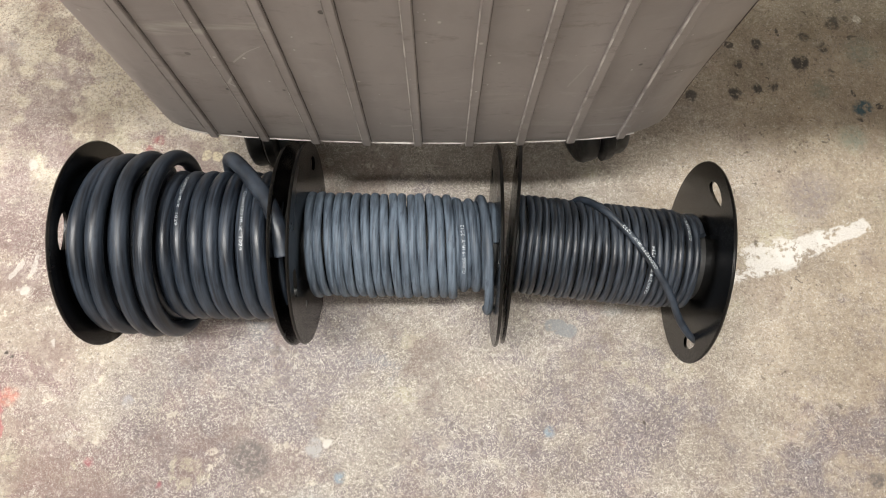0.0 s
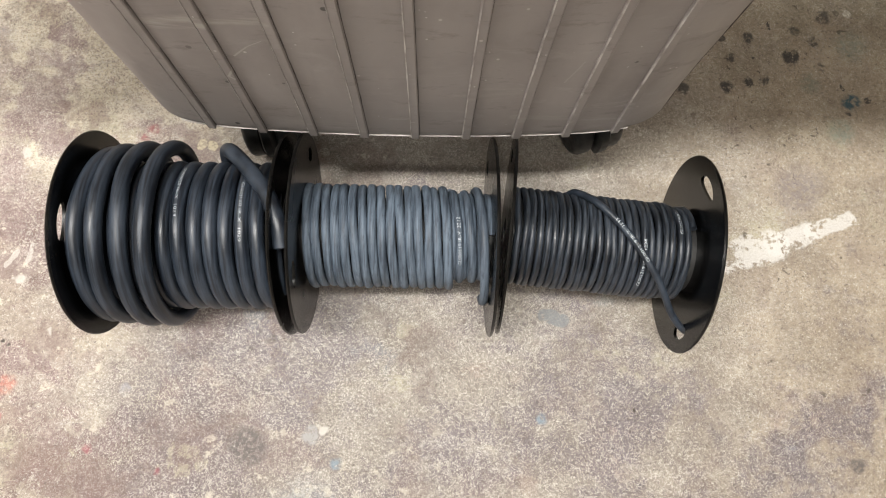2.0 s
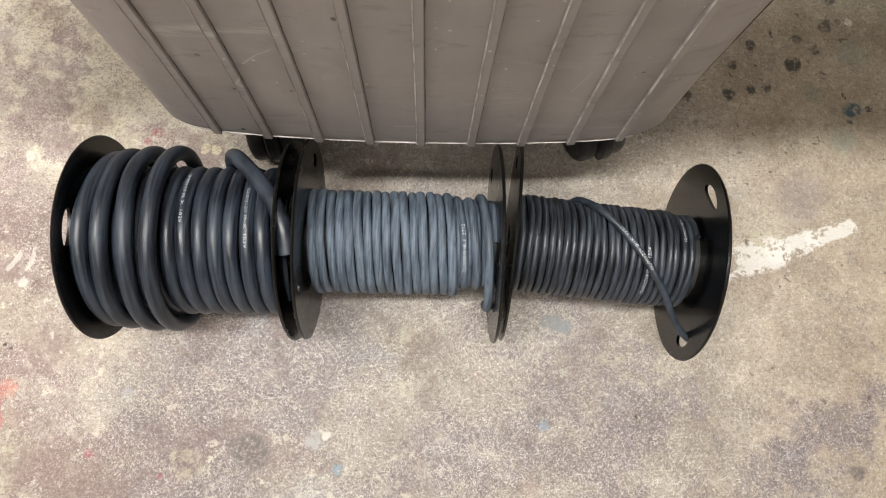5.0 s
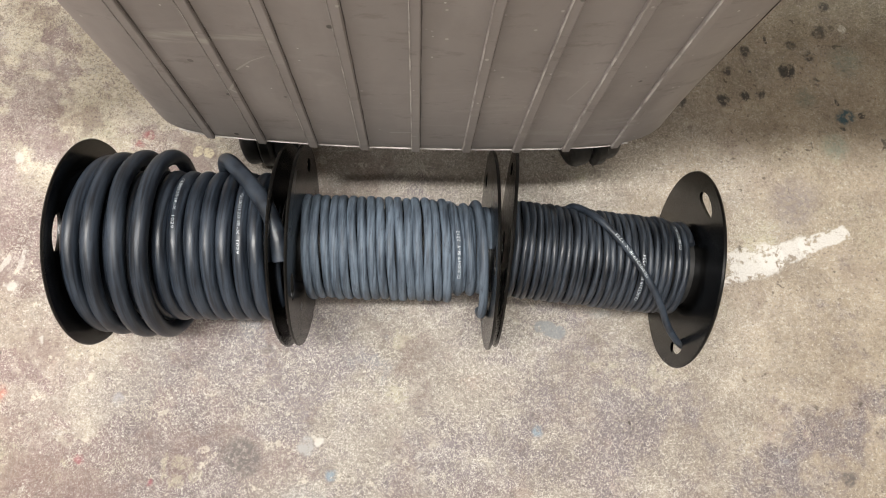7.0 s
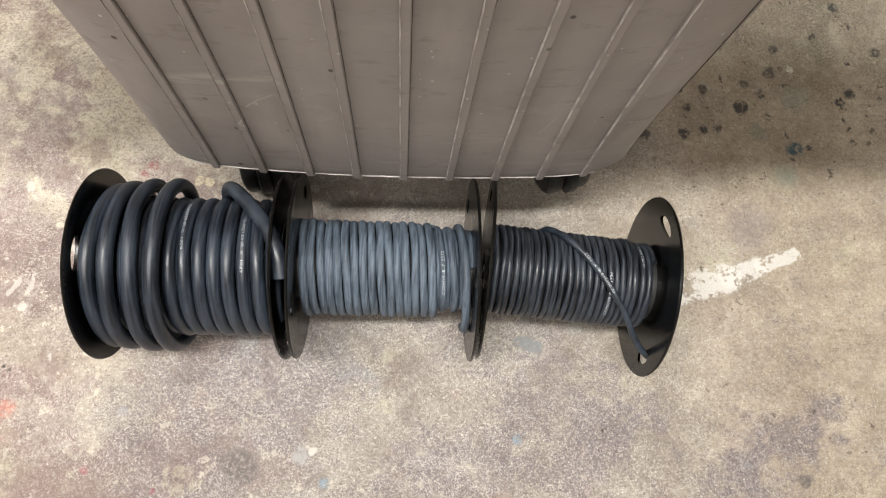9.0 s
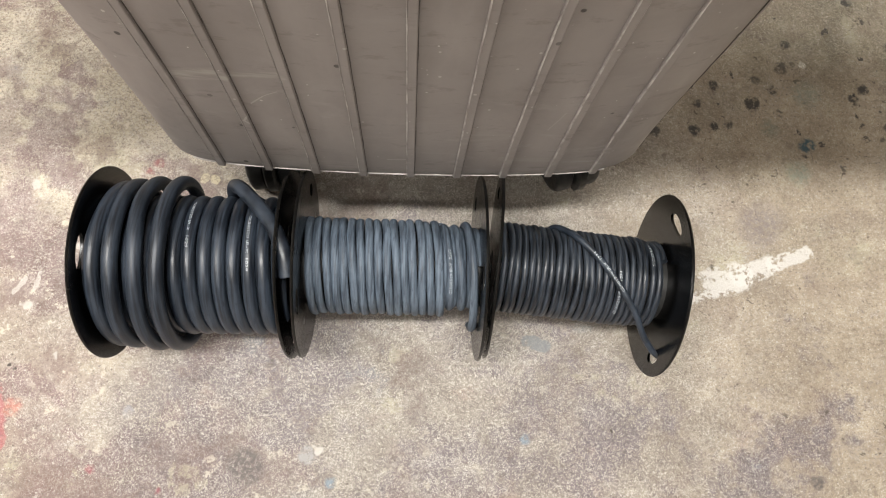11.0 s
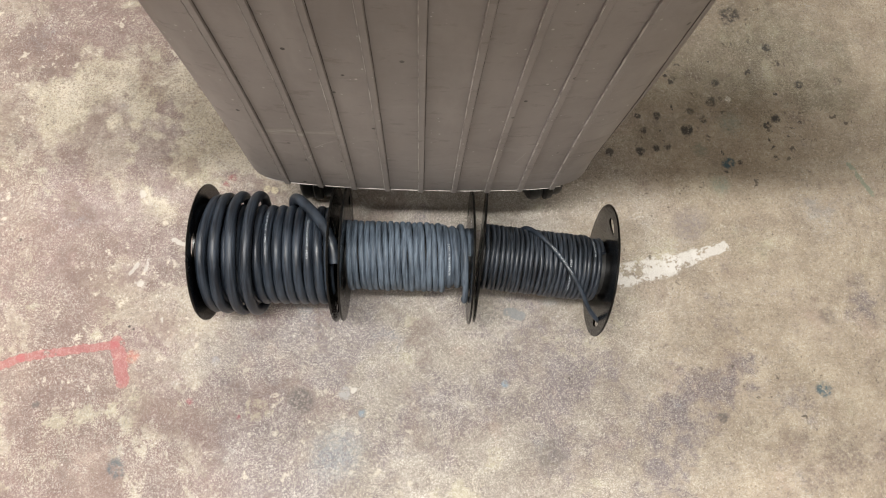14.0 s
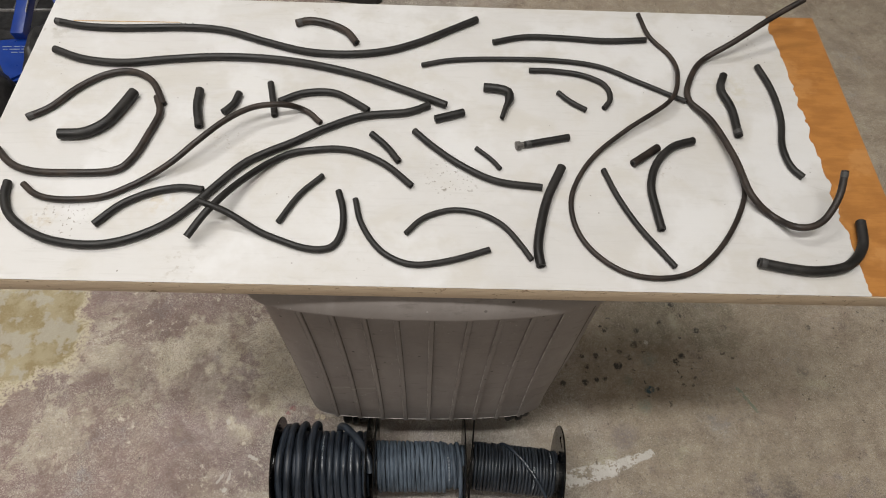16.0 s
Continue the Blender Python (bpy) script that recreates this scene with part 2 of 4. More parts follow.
def board_white():
    k = Mat("white_paint", 0.45, spec=0.4)
    p = k.coord()
    brush = k.noise(k.scaled(p, (2.0, 26.0, 1)), 8, 4, 0.6)
    big = k.noise(p, 5, 4)
    col = k.mix(big, (0.505, 0.493, 0.478), (0.568, 0.556, 0.540))
    col = k.mix(k.step(brush, 0.52, 0.70, 0, 0.38), col, (0.455, 0.440, 0.420))
    dirt = k.math("MULTIPLY", k.step(k.noise(p, 9, 2), 0.60, 0.72), k.step(k.noise(p, 120, 4, 0.7), 0.56, 0.66))
    col = k.mix(k.math("MULTIPLY", dirt, 0.8), col, (0.33, 0.29, 0.24))
    haze = k.noise(k.vec("ADD", p, (3, 7, 0)).outputs[0], 6, 6, 0.62)
    col = k.mix(k.step(haze, 0.50, 0.70, 0, 0.45), col, (0.44, 0.425, 0.40))
    cloud = k.noise(k.scaled(k.vec("ADD", p, (5, 2, 0)).outputs[0], (1, 1.5, 1)), 11, 6, 0.66, 0.5)
    col = k.mix(k.step(cloud, 0.44, 0.64, 0, 0.55), col, (0.478, 0.452, 0.404))
    col = k.mix(k.step(k.noise(k.vec("ADD", p, (1, 6, 0)).outputs[0], 7, 5, 0.62), 0.50, 0.62, 0, 0.6), col, (0.615, 0.612, 0.610))
    rub = k.noise(k.scaled(p, (1, 3, 1)), 16, 6, 0.7, 0.8)
    col = k.mix(k.step(rub, 0.60, 0.70, 0, 0.40), col, (0.40, 0.385, 0.36))
    dots = k.n("ShaderNodeTexVoronoi", Scale=85.0)
    k.put(dots.inputs["Vector"], p)
    col = k.mix(k.math("MULTIPLY", k.step(dots.outputs["Distance"], 0.10, 0.05), k.step(k.noise(p, 14, 3), 0.56, 0.60)), col, (0.22, 0.20, 0.18))
    # brown water stains and patches of dark specks
    jit = k.vec("ADD", p, k.vec("MULTIPLY", k.vec("SUBTRACT", k.noise_colour(p, 60, 3), (0.5, 0.5, 0.5)).outputs[0], (0.03, 0.03, 0)).outputs[0]).outputs[0]
    flat = k.vec("MULTIPLY", jit, (1, 1, 0)).outputs[0]
    specks = k.step(k.noise(p, 260, 3, 0.6), 0.60, 0.66)
    for u, v, r, c, amount, speckled in BOARD_STAINS:
        f = k.step(k.vec("DISTANCE", flat, (u, v, 0)).outputs["Value"], r * 1.7, r * 0.5, 0, amount)
        col = k.mix(k.math("MULTIPLY", f, specks) if speckled else k.math("MULTIPLY", f, k.step(k.noise(p, 70, 4, 0.7), 0.42, 0.62)), col, c)
    k.colour(col)
    k.bump(k.math("ADD", brush, k.math("MULTIPLY", k.noise(p, 300, 3), 0.3)), 0.12, 0.001)
    return k.m


def board_veneer():
    k = Mat("orange_veneer", 0.35, spec=0.5)
    p = k.coord()
    grain = k.noise(k.scaled(p, (3, 40, 1)), 6, 5, 0.6, 0.5)
    pores = k.noise(k.scaled(p, (6, 160, 1)), 9, 3)
    col = k.mix(grain, (0.345, 0.142, 0.032), (0.480, 0.218, 0.060))
    col = k.mix(k.step(pores, 0.55, 0.75, 0, 0.4), col, (0.25, 0.095, 0.025))
    col = k.mix(k.step(k.noise(k.scaled(p, (3, 7, 1)), 7, 5, 0.62), 0.42, 0.62, 0, 0.45), col, (0.250, 0.098, 0.024))
    col = k.mix(k.step(k.noise(k.vec("ADD", p, (2, 5, 0)).outputs[0], 14, 5, 0.65), 0.54, 0.64, 0, 0.35), col, (0.56, 0.29, 0.105))
    k.colour(col)
    k.bump(pores, 0.06, 0.0005)
    return k.m


def board_edge():
    k = Mat("raw_wood_edge", 0.65)
    p = k.coord()
    grain = k.noise(k.scaled(p, (8, 8, 160)), 5, 4, 0.6)
    chips = k.noise(k.scaled(p, (1, 1, 2)), 70, 4, 0.7)
    col = k.mix(grain, (0.54, 0.42, 0.28), (0.74, 0.60, 0.44))
    col = k.mix(k.step(chips, 0.60, 0.66, 0, 0.85), col, (0.20, 0.115, 0.055))
    col = k.mix(k.step(k.noise(k.scaled(p, (3, 3, 120)), 8, 3, 0.6), 0.55, 0.68, 0, 0.6), col, (0.34, 0.24, 0.14))
    col = k.mix(k.step(k.noise(p, 7, 3), 0.55, 0.7, 0, 0.5), col, (0.62, 0.50, 0.36))
    k.colour(col)
    k.bump(k.math("ADD", chips, grain), 0.35, 0.002)
    return k.m


WHITE, VENEER, RAW = board_white(), board_veneer(), board_edge()


def floor_material():
    """Old painted concrete: worn mauve paint over tan cement with a fine curled grain, drips and spots of other paints."""
    k = Mat("painted_concrete", 0.55, spec=0.3)
    p = k.geo()

    def off(dx, dy):
        return k.vec("ADD", p, (dx, dy, 0)).outputs[0]

    def warp(scale, detail, amount):
        v = k.vec("SUBTRACT", k.noise_colour(p, scale, detail), (0.5, 0.5, 0.5)).outputs[0]
        return k.vec("ADD", p, k.vec("MULTIPLY", v, (amount, amount, 0)).outputs[0]).outputs[0]

    def mul(a, b):
        return k.math("MULTIPLY", a, b)

    sep = k.n("ShaderNodeSeparateXYZ", Vector=p)
    x, y = sep.outputs[0], sep.outputs[1]
    q2 = warp(110, 2, 0.007)
    q3 = warp(75, 2, 0.018)
    q4 = warp(38, 5, 0.070)
    q5 = warp(190, 3, 0.0085)
    q = warp(18, 3, 0.020)
    # curled grain: thin pale threads, finer pores, and slow fields of tone
    thread = k.math("ABSOLUTE", k.math("SUBTRACT", k.noise(off(1.3, 0.4), 300, 2.4, 0.6, 0.4), 0.5))
    thread = k.step(thread, 0.027, 0.015)
    hair = k.math("ABSOLUTE", k.math("SUBTRACT", k.noise(off(5.3, 2.4), 480, 1.5, 0.55, 0.5), 0.5))
    hair = k.step(hair, 0.026, 0.008)
    curl = k.math("MAXIMUM", thread, mul(hair, 0.6))
    grit, fine = k.noise(p, 170, 4, 0.7), k.noise(p, 760, 3, 0.6)
    mid, big = k.noise(p, 9, 7, 0.66), k.noise(off(3, 1), 3.2, 4, 0.6)
    tone = k.noise(off(7, 3), 15, 6, 0.64)
    lace = k.noise(off(4, 4), 55, 5, 0.7)
    # bare cement, warmer and smoother towards the east
    east = k.step(k.math("ADD", x, mul(k.math("SUBTRACT", mid, 0.5), 0.6)), 0.06, 0.42)
    cement = k.mix(k.step(tone, 0.34, 0.66), (0.228, 0.200, 0.170), (0.322, 0.286, 0.244))
    cement = k.mix(mul(east, 0.85), cement, k.mix(k.step(tone, 0.36, 0.64), (0.318, 0.256, 0.182), (0.420, 0.346, 0.250)))
    # paint that is left on it
    mauve = k.mix(k.step(k.noise(off(2, 6), 6, 5, 0.6), 0.38, 0.62), (0.146, 0.122, 0.130), (0.202, 0.176, 0.184))
    wine = k.step(k.noise(off(5, 2), 6.5, 5, 0.62), 0.52, 0.66)
    mauve = k.mix(mul(wine, k.step(x, 0.25, -0.25, 0.05, 0.8)), mauve, (0.202, 0.135, 0.124))
    share = k.math("ADD", k.math("ADD", mul(mid, 0.55), mul(big, 0.45)), k.math("ADD", k.step(x, -0.75, 0.60, 0.085, -0.135), k.step(y, 0.22, -0.06, -0.02, 0.085)))
    share = k.math("ADD", share, mul(k.math("SUBTRACT", lace, 0.5), 0.30))
    paint = k.step(share, 0.455, 0.575)
    col = k.mix(paint, cement, mauve)
    pale = k.mix(k.step(tone, 0.3, 0.7), (0.545, 0.492, 0.420), (0.700, 0.655, 0.585))
    # towards the west the paint lies thicker and darker, with lacy bare patches between
    west = k.step(k.math("ADD", x, mul(k.math("SUBTRACT", mid, 0.5), 0.5)), -0.12, -0.40)
    coat = k.mix(k.step(k.noise(off(9, 1), 8, 7, 0.66), 0.42, 0.58), (0.180, 0.114, 0.098), (0.258, 0.182, 0.150))
    coat = k.mix(k.step(k.noise(off(6, 6), 5, 5, 0.6), 0.47, 0.60), coat, (0.218, 0.140, 0.126))
    coat = k.mix(mul(curl, k.step(tone, 0.40, 0.62, 0.08, 0.50)), coat, (0.400, 0.345, 0.285))
    torn = k.math("ADD", k.noise(off(4, 4), 7, 8, 0.68, 0.5), k.math("ADD", mul(k.math("SUBTRACT", lace, 0.5), 0.22), mul(curl, 0.035)))
    torn = k.step(torn, 0.520, 0.566)
    bare = k.mix(k.step(tone, 0.35, 0.65), (0.385, 0.328, 0.240), (0.500, 0.438, 0.335))
    coat = k.mix(mul(torn, k.step(k.noise(off(8, 2), 4.5, 4, 0.6), 0.40, 0.58, 0.35, 0.95)), coat, k.mix(mul(curl, 0.35), bare, pale))
    col = k.mix(mul(west, 0.88), col, coat)
    # large worn area of cream cement beside the bin
    spill = k.vec("ADD", p, k.vec("MULTIPLY", k.vec("SUBTRACT", k.noise_colour(p, 13, 6), (0.5, 0.5, 0.5)).outputs[0], (0.22, 0.22, 0)).outputs[0]).outputs[0]
    for cx, cy, r in ((-0.345, 0.345, 0.135), (-0.255, 0.285, 0.065), (-0.46, 0.39, 0.09)):
        bald = k.step(k.math("SUBTRACT", k.vec("DISTANCE", spill, (cx, cy, 0)).outputs["Value"], mul(k.math("SUBTRACT", lace, 0.5), 0.10)), r, r * 0.62)
        col = k.mix(mul(bald, k.step(k.math("ADD", mul(fine, 0.45), mul(k.noise(off(2, 3), 330, 3, 0.7), 0.55)), 0.43, 0.52, 0.15, 1.0)), col, k.mix(k.step(tone, 0.35, 0.65), (0.500, 0.440, 0.325), (0.630, 0.570, 0.450)))
    # patches of wine-coloured paint left on it
    for cx, cy, r_, am in PATCHES:
        f = k.step(k.math("SUBTRACT", k.vec("DISTANCE", spill, (cx, cy, 0)).outputs["Value"], k.math("ADD", mul(k.math("SUBTRACT", lace, 0.5), 0.09), mul(curl, -0.006))), r_, r_ * 0.45, 0, am)
        col = k.mix(f, col, k.mix(k.step(tone, 0.4, 0.6), (0.205, 0.140, 0.136), (0.275, 0.205, 0.196)))
    # darker olive tone in one corner
    for cx, cy, r_, am in OLIVE:
        f = k.step(k.math("SUBTRACT", k.vec("DISTANCE", spill, (cx, cy, 0)).outputs["Value"], mul(k.math("SUBTRACT", lace, 0.5), 0.10)), r_, r_ * 0.45, 0, am)
        col = k.mix(f, col, k.mix(k.step(tone, 0.4, 0.6), (0.170, 0.158, 0.106), (0.250, 0.226, 0.160)))
    # thin washes of other colours
    for dx, dy, size, lo, c, amount_ in ((2, 9, 9, 0.57, (0.46, 0.425, 0.300), 0.60), (11, 3, 7, 0.60, (0.245, 0.265, 0.285), 0.45), (3, 14, 8, 0.58, (0.42, 0.315, 0.255), 0.40), (8, 8, 19, 0.585, (0.165, 0.130, 0.110), 0.55)):
        f = k.step(k.math("ADD", k.noise(off(dx, dy), size, 7, 0.68), k.math("ADD", mul(k.math("SUBTRACT", curl, 0.35), 0.09), mul(k.math("SUBTRACT", lace, 0.5), 0.20))), lo, lo + 0.05)
        col = k.mix(mul(f, amount_), col, c)
    # pale threads show through the paint, weaker on the smooth cement
    amount = mul(k.step(k.noise(off(6, 1), 21, 5, 0.65), 0.30, 0.66, 0.62, 1.0), k.math("SUBTRACT", 1.0, mul(east, 0.45)))
    amount = mul(amount, k.math("SUBTRACT", 1.0, mul(west, 0.40)))
    col = k.mix(mul(curl, amount), col, pale)
    # crisp flecks, dark pores and a fine uneven tone
    col = k.mix(k.step(k.noise(off(1, 1), 420, 3, 0.65), 0.610, 0.65, 0, 0.70), col, (0.68, 0.64, 0.57))
    col = k.mix(k.step(k.noise(off(2, 2), 360, 3, 0.68), 0.400, 0.36, 0, 0.70), col, (0.118, 0.095, 0.082))
    col = k.mix(k.step(k.noise(off(1, 8), 26, 8, 0.74), 0.56, 0.70, 0, 0.50), col, (0.150, 0.120, 0.100))
    speck = k.noise(off(3, 7), 235, 5, 0.72)
    col = k.mix(k.step(speck, 0.40, 0.46, 0.42, 0.0), col, k.mix(0.62, col, (0.085, 0.070, 0.060)))
    col = k.mix(k.step(speck, 0.58, 0.62, 0.0, 0.35), col, (0.60, 0.555, 0.48))
    col = k.mix(k.step(k.noise(off(2, 5), 48, 7, 0.72), 0.38, 0.62, 0.20, 0.0), col, (0.120, 0.098, 0.085))
    pits = k.n("ShaderNodeTexVoronoi", Scale=38.0)
    k.put(pits.inputs["Vector"], q2)
    col = k.mix(mul(k.step(pits.outputs["Distance"], 0.085, 0.05), k.step(mid, 0.56, 0.60)), col, (0.075, 0.062, 0.053))
    # long faint trowel marks on the smooth side
    drag = k.noise(k.scaled(off(0.3, 0.2), (9, 120, 1)), 3.0, 4, 0.6, 0.3)
    col = k.mix(mul(east, k.step(drag, 0.56, 0.72, 0, 0.35)), col, (0.215, 0.172, 0.125))
    # darker blotches with a torn margin, and pale flakes, most of them on the painted side
    lean = k.step(k.math("ADD", x, mul(y, -0.35)), 0.25, -0.30, 0.35, 1.0)
    f = k.step(k.math("ADD", k.noise(off(12, 5), 12, 8, 0.72), mul(k.math("SUBTRACT", curl, 0.35), 0.05)), 0.535, 0.585, 0, 0.50)
    col = k.mix(mul(f, lean), col, (0.160, 0.106, 0.092))
    f = mul(k.step(k.noise(off(7, 12), 62, 6, 0.75), 0.575, 0.62), k.step(k.noise(off(9, 9), 5, 4, 0.6), 0.46, 0.56, 0.1, 0.75))
    col = k.mix(mul(f, lean), col, (0.585, 0.525, 0.430))
    # clumps of small dark specks
    f = mul(k.step(k.noise(off(5, 5), 105, 3, 0.6, 0.6), 0.645, 0.69), k.step(k.noise(off(1, 6), 11, 4, 0.6), 0.48, 0.56, 0.15, 0.85))
    col = k.mix(mul(f, k.step(x, 0.15, 0.35, 0.35, 1.0)), col, (0.095, 0.078, 0.062))
    # crusted ochre spill with a pale broken margin
    away = k.math("SUBTRACT", k.vec("DISTANCE", spill, (-0.80, 0.47, 0)).outputs["Value"], mul(k.math("SUBTRACT", lace, 0.5), 0.05))
    ochre = k.mix(k.step(k.noise(p, 22, 5, 0.65), 0.40, 0.60), (0.270, 0.215, 0.095), (0.370, 0.320, 0.190))
    ochre = k.mix(k.step(k.noise(off(3, 0), 17, 5, 0.65), 0.50, 0.56, 0, 0.85), ochre, (0.40, 0.375, 0.30))
    col = k.mix(k.step(away, 0.135, 0.118, 0, 0.8), col, ochre)
    rim = mul(k.step(away, 0.108, 0.122), k.step(away, 0.158, 0.140))
    col = k.mix(mul(rim, k.step(grit, 0.42, 0.54, 0, 0.9)), col, (0.50, 0.44, 0.32))
    # spatter of dark drops in one corner
    drops = k.n("ShaderNodeTexVoronoi", Scale=58.0)
    k.put(drops.inputs["Vector"], q3)
    sized = k.n("ShaderNodeSeparateColor")
    k.put(sized.inputs[0], drops.outputs["Color"])
    f = k.step(k.math("SUBTRACT", drops.outputs["Distance"], mul(sized.outputs[0], 0.26)), 0.04, -0.04)
    f = mul(f, k.step(k.vec("DISTANCE", q, (0.42, 0.37, 0)).outputs["Value"], 0.22, 0.10))
    f = mul(mul(f, k.step(grit, 0.42, 0.50)), k.step(sized.outputs[1], 0.50, 0.55))
    col = k.mix(mul(f, 0.85), col, (0.045, 0.043, 0.042))
    blot = k.math("ADD", mul(grit, 0.5), mul(lace, 0.5))
    for bx, by, radius, c, amount_, edge in SPOTS:
        inked = c in (INKY, TEAL)
        d = k.vec("DISTANCE", q4 if c in (PLUM, LEMON) else q5 if inked else q3 if c == BONE else q2 if radius < 0.014 else q, (bx, by, 0)).outputs["Value"]
        f = k.step(d, radius * (1 + edge), radius * (1 - edge), 0, amount_)
        if radius > 0.012 or c != BONE:
            f = mul(f, k.step(blot if inked else grit, 0.44, 0.53, 0.18 if inked else 0.35, 1.0))
        col = k.mix(f, col, c)
    for ax, ay, ex, ey, half, c, amount_, holes in STROKES:
        f = mul(k.stroke(q2, (ax, ay, 0), (ex, ey, 0), half), amount_)
        f = mul(f, k.step(k.math("ADD", mul(k.noise(p, 55, 4, 0.65), 0.6), mul(grit, 0.4)), holes, holes + 0.06))
        col = k.mix(f, col, k.mix(mul(k.step(fine, 0.4, 0.6), 0.30), c, col))
    k.colour(col)
    k.rough(k.step(mid, 0.3, 0.7, 0.50, 0.68))
    k.bump(k.math("ADD", mul(curl, 0.35), k.math("ADD", mul(grit, 0.7), mul(mid, 0.8))), 0.25, 0.0011)
    return k.m


PLUM, LEMON, CHALK = (0.105, 0.074, 0.074), (0.56, 0.53, 0.36), (0.66, 0.64, 0.60)
INKY, TEAL, BONE, ROSE, SMOKE = (0.035, 0.036, 0.038), (0.030, 0.085, 0.115), (0.57, 0.54, 0.49), (0.40, 0.105, 0.112), (0.115, 0.100, 0.092)
SPOTS = [  # x, y, radius, colour, amount, softness
    (0.259, 0.291, 0.006, INKY, 0.8, 0.3), (0.304, 0.290, 0.0065, INKY, 0.9, 0.3), (0.327, 0.294, 0.0052, INKY, 0.9, 0.3),
    (0.343, 0.297, 0.006, INKY, 0.8, 0.3), (0.376, 0.321, 0.009, INKY, 0.9, 0.3), (0.403, 0.336, 0.006, INKY, 0.8, 0.3),
    (0.510, 0.335, 0.0065, INKY, 0.9, 0.3), (0.496, 0.325, 0.006, INKY, 0.9, 0.3), (0.469, 0.506, 0.016, INKY, 0.8, 0.3),
    (0.557, 0.389, 0.0052, INKY, 0.8, 0.3), (0.517, 0.451, 0.006, INKY, 0.8, 0.3), (0.404, 0.308, 0.0052, INKY, 0.7, 0.3),
    (0.417, 0.365, 0.008, INKY, 0.7, 0.3), (0.312, 0.322, 0.0052, INKY, 0.8, 0.3), (0.335, 0.345, 0.006, INKY, 0.8, 0.3),
    (0.385, 0.350, 0.0052, INKY, 0.7, 0.3), (0.430, 0.395, 0.006, INKY, 0.8, 0.3), (0.365, 0.400, 0.006, INKY, 0.8, 0.3),
    (0.429, 0.268, 0.009, TEAL, 0.9, 0.3), (0.504, -0.049, 0.010, TEAL, 0.8, 0.3), (-0.388, -0.099, 0.011, TEAL, 0.55, 0.3),
    (0.445, 0.368, 0.0050, (0.70, 0.68, 0.62), 0.95, 0.15), (-0.375, 0.126, 0.0046, BONE, 0.7, 0.3),
    (-0.344, 0.078, 0.0030, BONE, 0.6, 0.4),
    (-0.216, 0.249, 0.0052, (0.56, 0.49, 0.34), 0.95, 0.15), (-0.206, 0.248, 0.0052, (0.56, 0.49, 0.34), 0.95, 0.15),
    (-0.379, 0.248, 0.005, BONE, 0.7, 0.3), (-0.115, -0.024, 0.0075, (0.37, 0.36, 0.35), 0.85, 0.25), (-0.104, -0.020, 0.0040, BONE, 0.85, 0.3),
    (-0.169, -0.031, 0.015, SMOKE, 0.85, 0.3), (0.364, -0.079, 0.006, SMOKE, 0.9, 0.3), (0.138, -0.112, 0.020, SMOKE, 0.6, 0.5),
    (0.452, -0.115, 0.016, PLUM, 0.35, 0.6), (0.515, -0.135, 0.026, PLUM, 0.50, 0.5), (0.580, -0.135, 0.024, PLUM, 0.6, 0.5), (0.475, -0.160, 0.020, PLUM, 0.40, 0.5), (0.640, 0.035, 0.030, PLUM, 0.6, 0.3), (0.30, -0.02, 0.014, PLUM, 0.3, 0.4),
    (-0.126, -0.095, 0.030, (0.20, 0.24, 0.27), 0.45, 0.6), 
    (0.358, 0.178, 0.022, (0.20, 0.175, 0.185), 0.5, 0.5), (0.529, 0.045, 0.012, SMOKE, 0.5, 0.5),
    (-0.378, 0.033, 0.008, (0.55, 0.17, 0.11), 0.45, 0.4), (0.749, 0.288, 0.012, SMOKE, 0.6, 0.5), (0.796, 0.385, 0.006, INKY, 0.7, 0.4),
    (0.615, 0.393, 0.006, INKY, 0.7, 0.4), (0.554, 0.390, 0.006, INKY, 0.7, 0.4), (0.637, 0.070, 0.025, SMOKE, 0.5, 0.5),
    (-0.488, -0.019, 0.005, SMOKE, 0.8, 0.3),
    (-0.305, -0.025, 0.0040, (0.33, 0.06, 0.09), 0.45, 0.4), (-0.245, -0.047, 0.0030, (0.33, 0.06, 0.09), 0.45, 0.4), (-0.262, 0.267, 0.0045, (0.30, 0.07, 0.08), 0.6, 0.5),
    (-0.270, 0.258, 0.0035, (0.30, 0.07, 0.08), 0.6, 0.5), (0.087, -0.023, 0.0045, (0.18, 0.32, 0.42), 0.45, 0.5), (-0.094, -0.050, 0.0045, (0.18, 0.30, 0.40), 0.5, 0.5),
    (-0.230, -0.037, 0.0055, LEMON, 0.30, 0.4), (-0.211, -0.037, 0.0050, LEMON, 0.30, 0.4), (-0.320, -0.018, 0.0050, LEMON, 0.30, 0.4),
    (-0.276, 0.024, 0.0050, (0.30, 0.30, 0.34), 0.5, 0.5), (-0.150, 0.060, 0.0045, SMOKE, 0.7, 0.4), (-0.168, 0.052, 0.0030, SMOKE, 0.7, 0.4),
    (0.413, 0.237, 0.0120, (0.24, 0.30, 0.25), 0.5, 0.5), (0.440, 0.330, 0.0140, (0.20, 0.27, 0.24), 0.4, 0.6), (0.390, 0.290, 0.0100, (0.20, 0.26, 0.22), 0.4, 0.6),
]
OLIVE = [  # x, y, radius, amount
    (0.440, 0.425, 0.095, 0.50), (0.530, 0.450, 0.105, 0.50), (0.490, 0.350, 0.050, 0.25), (0.370, 0.360, 0.060, 0.35), (0.320, 0.310, 0.040, 0.30), (0.600, 0.400, 0.060, 0.50),
]
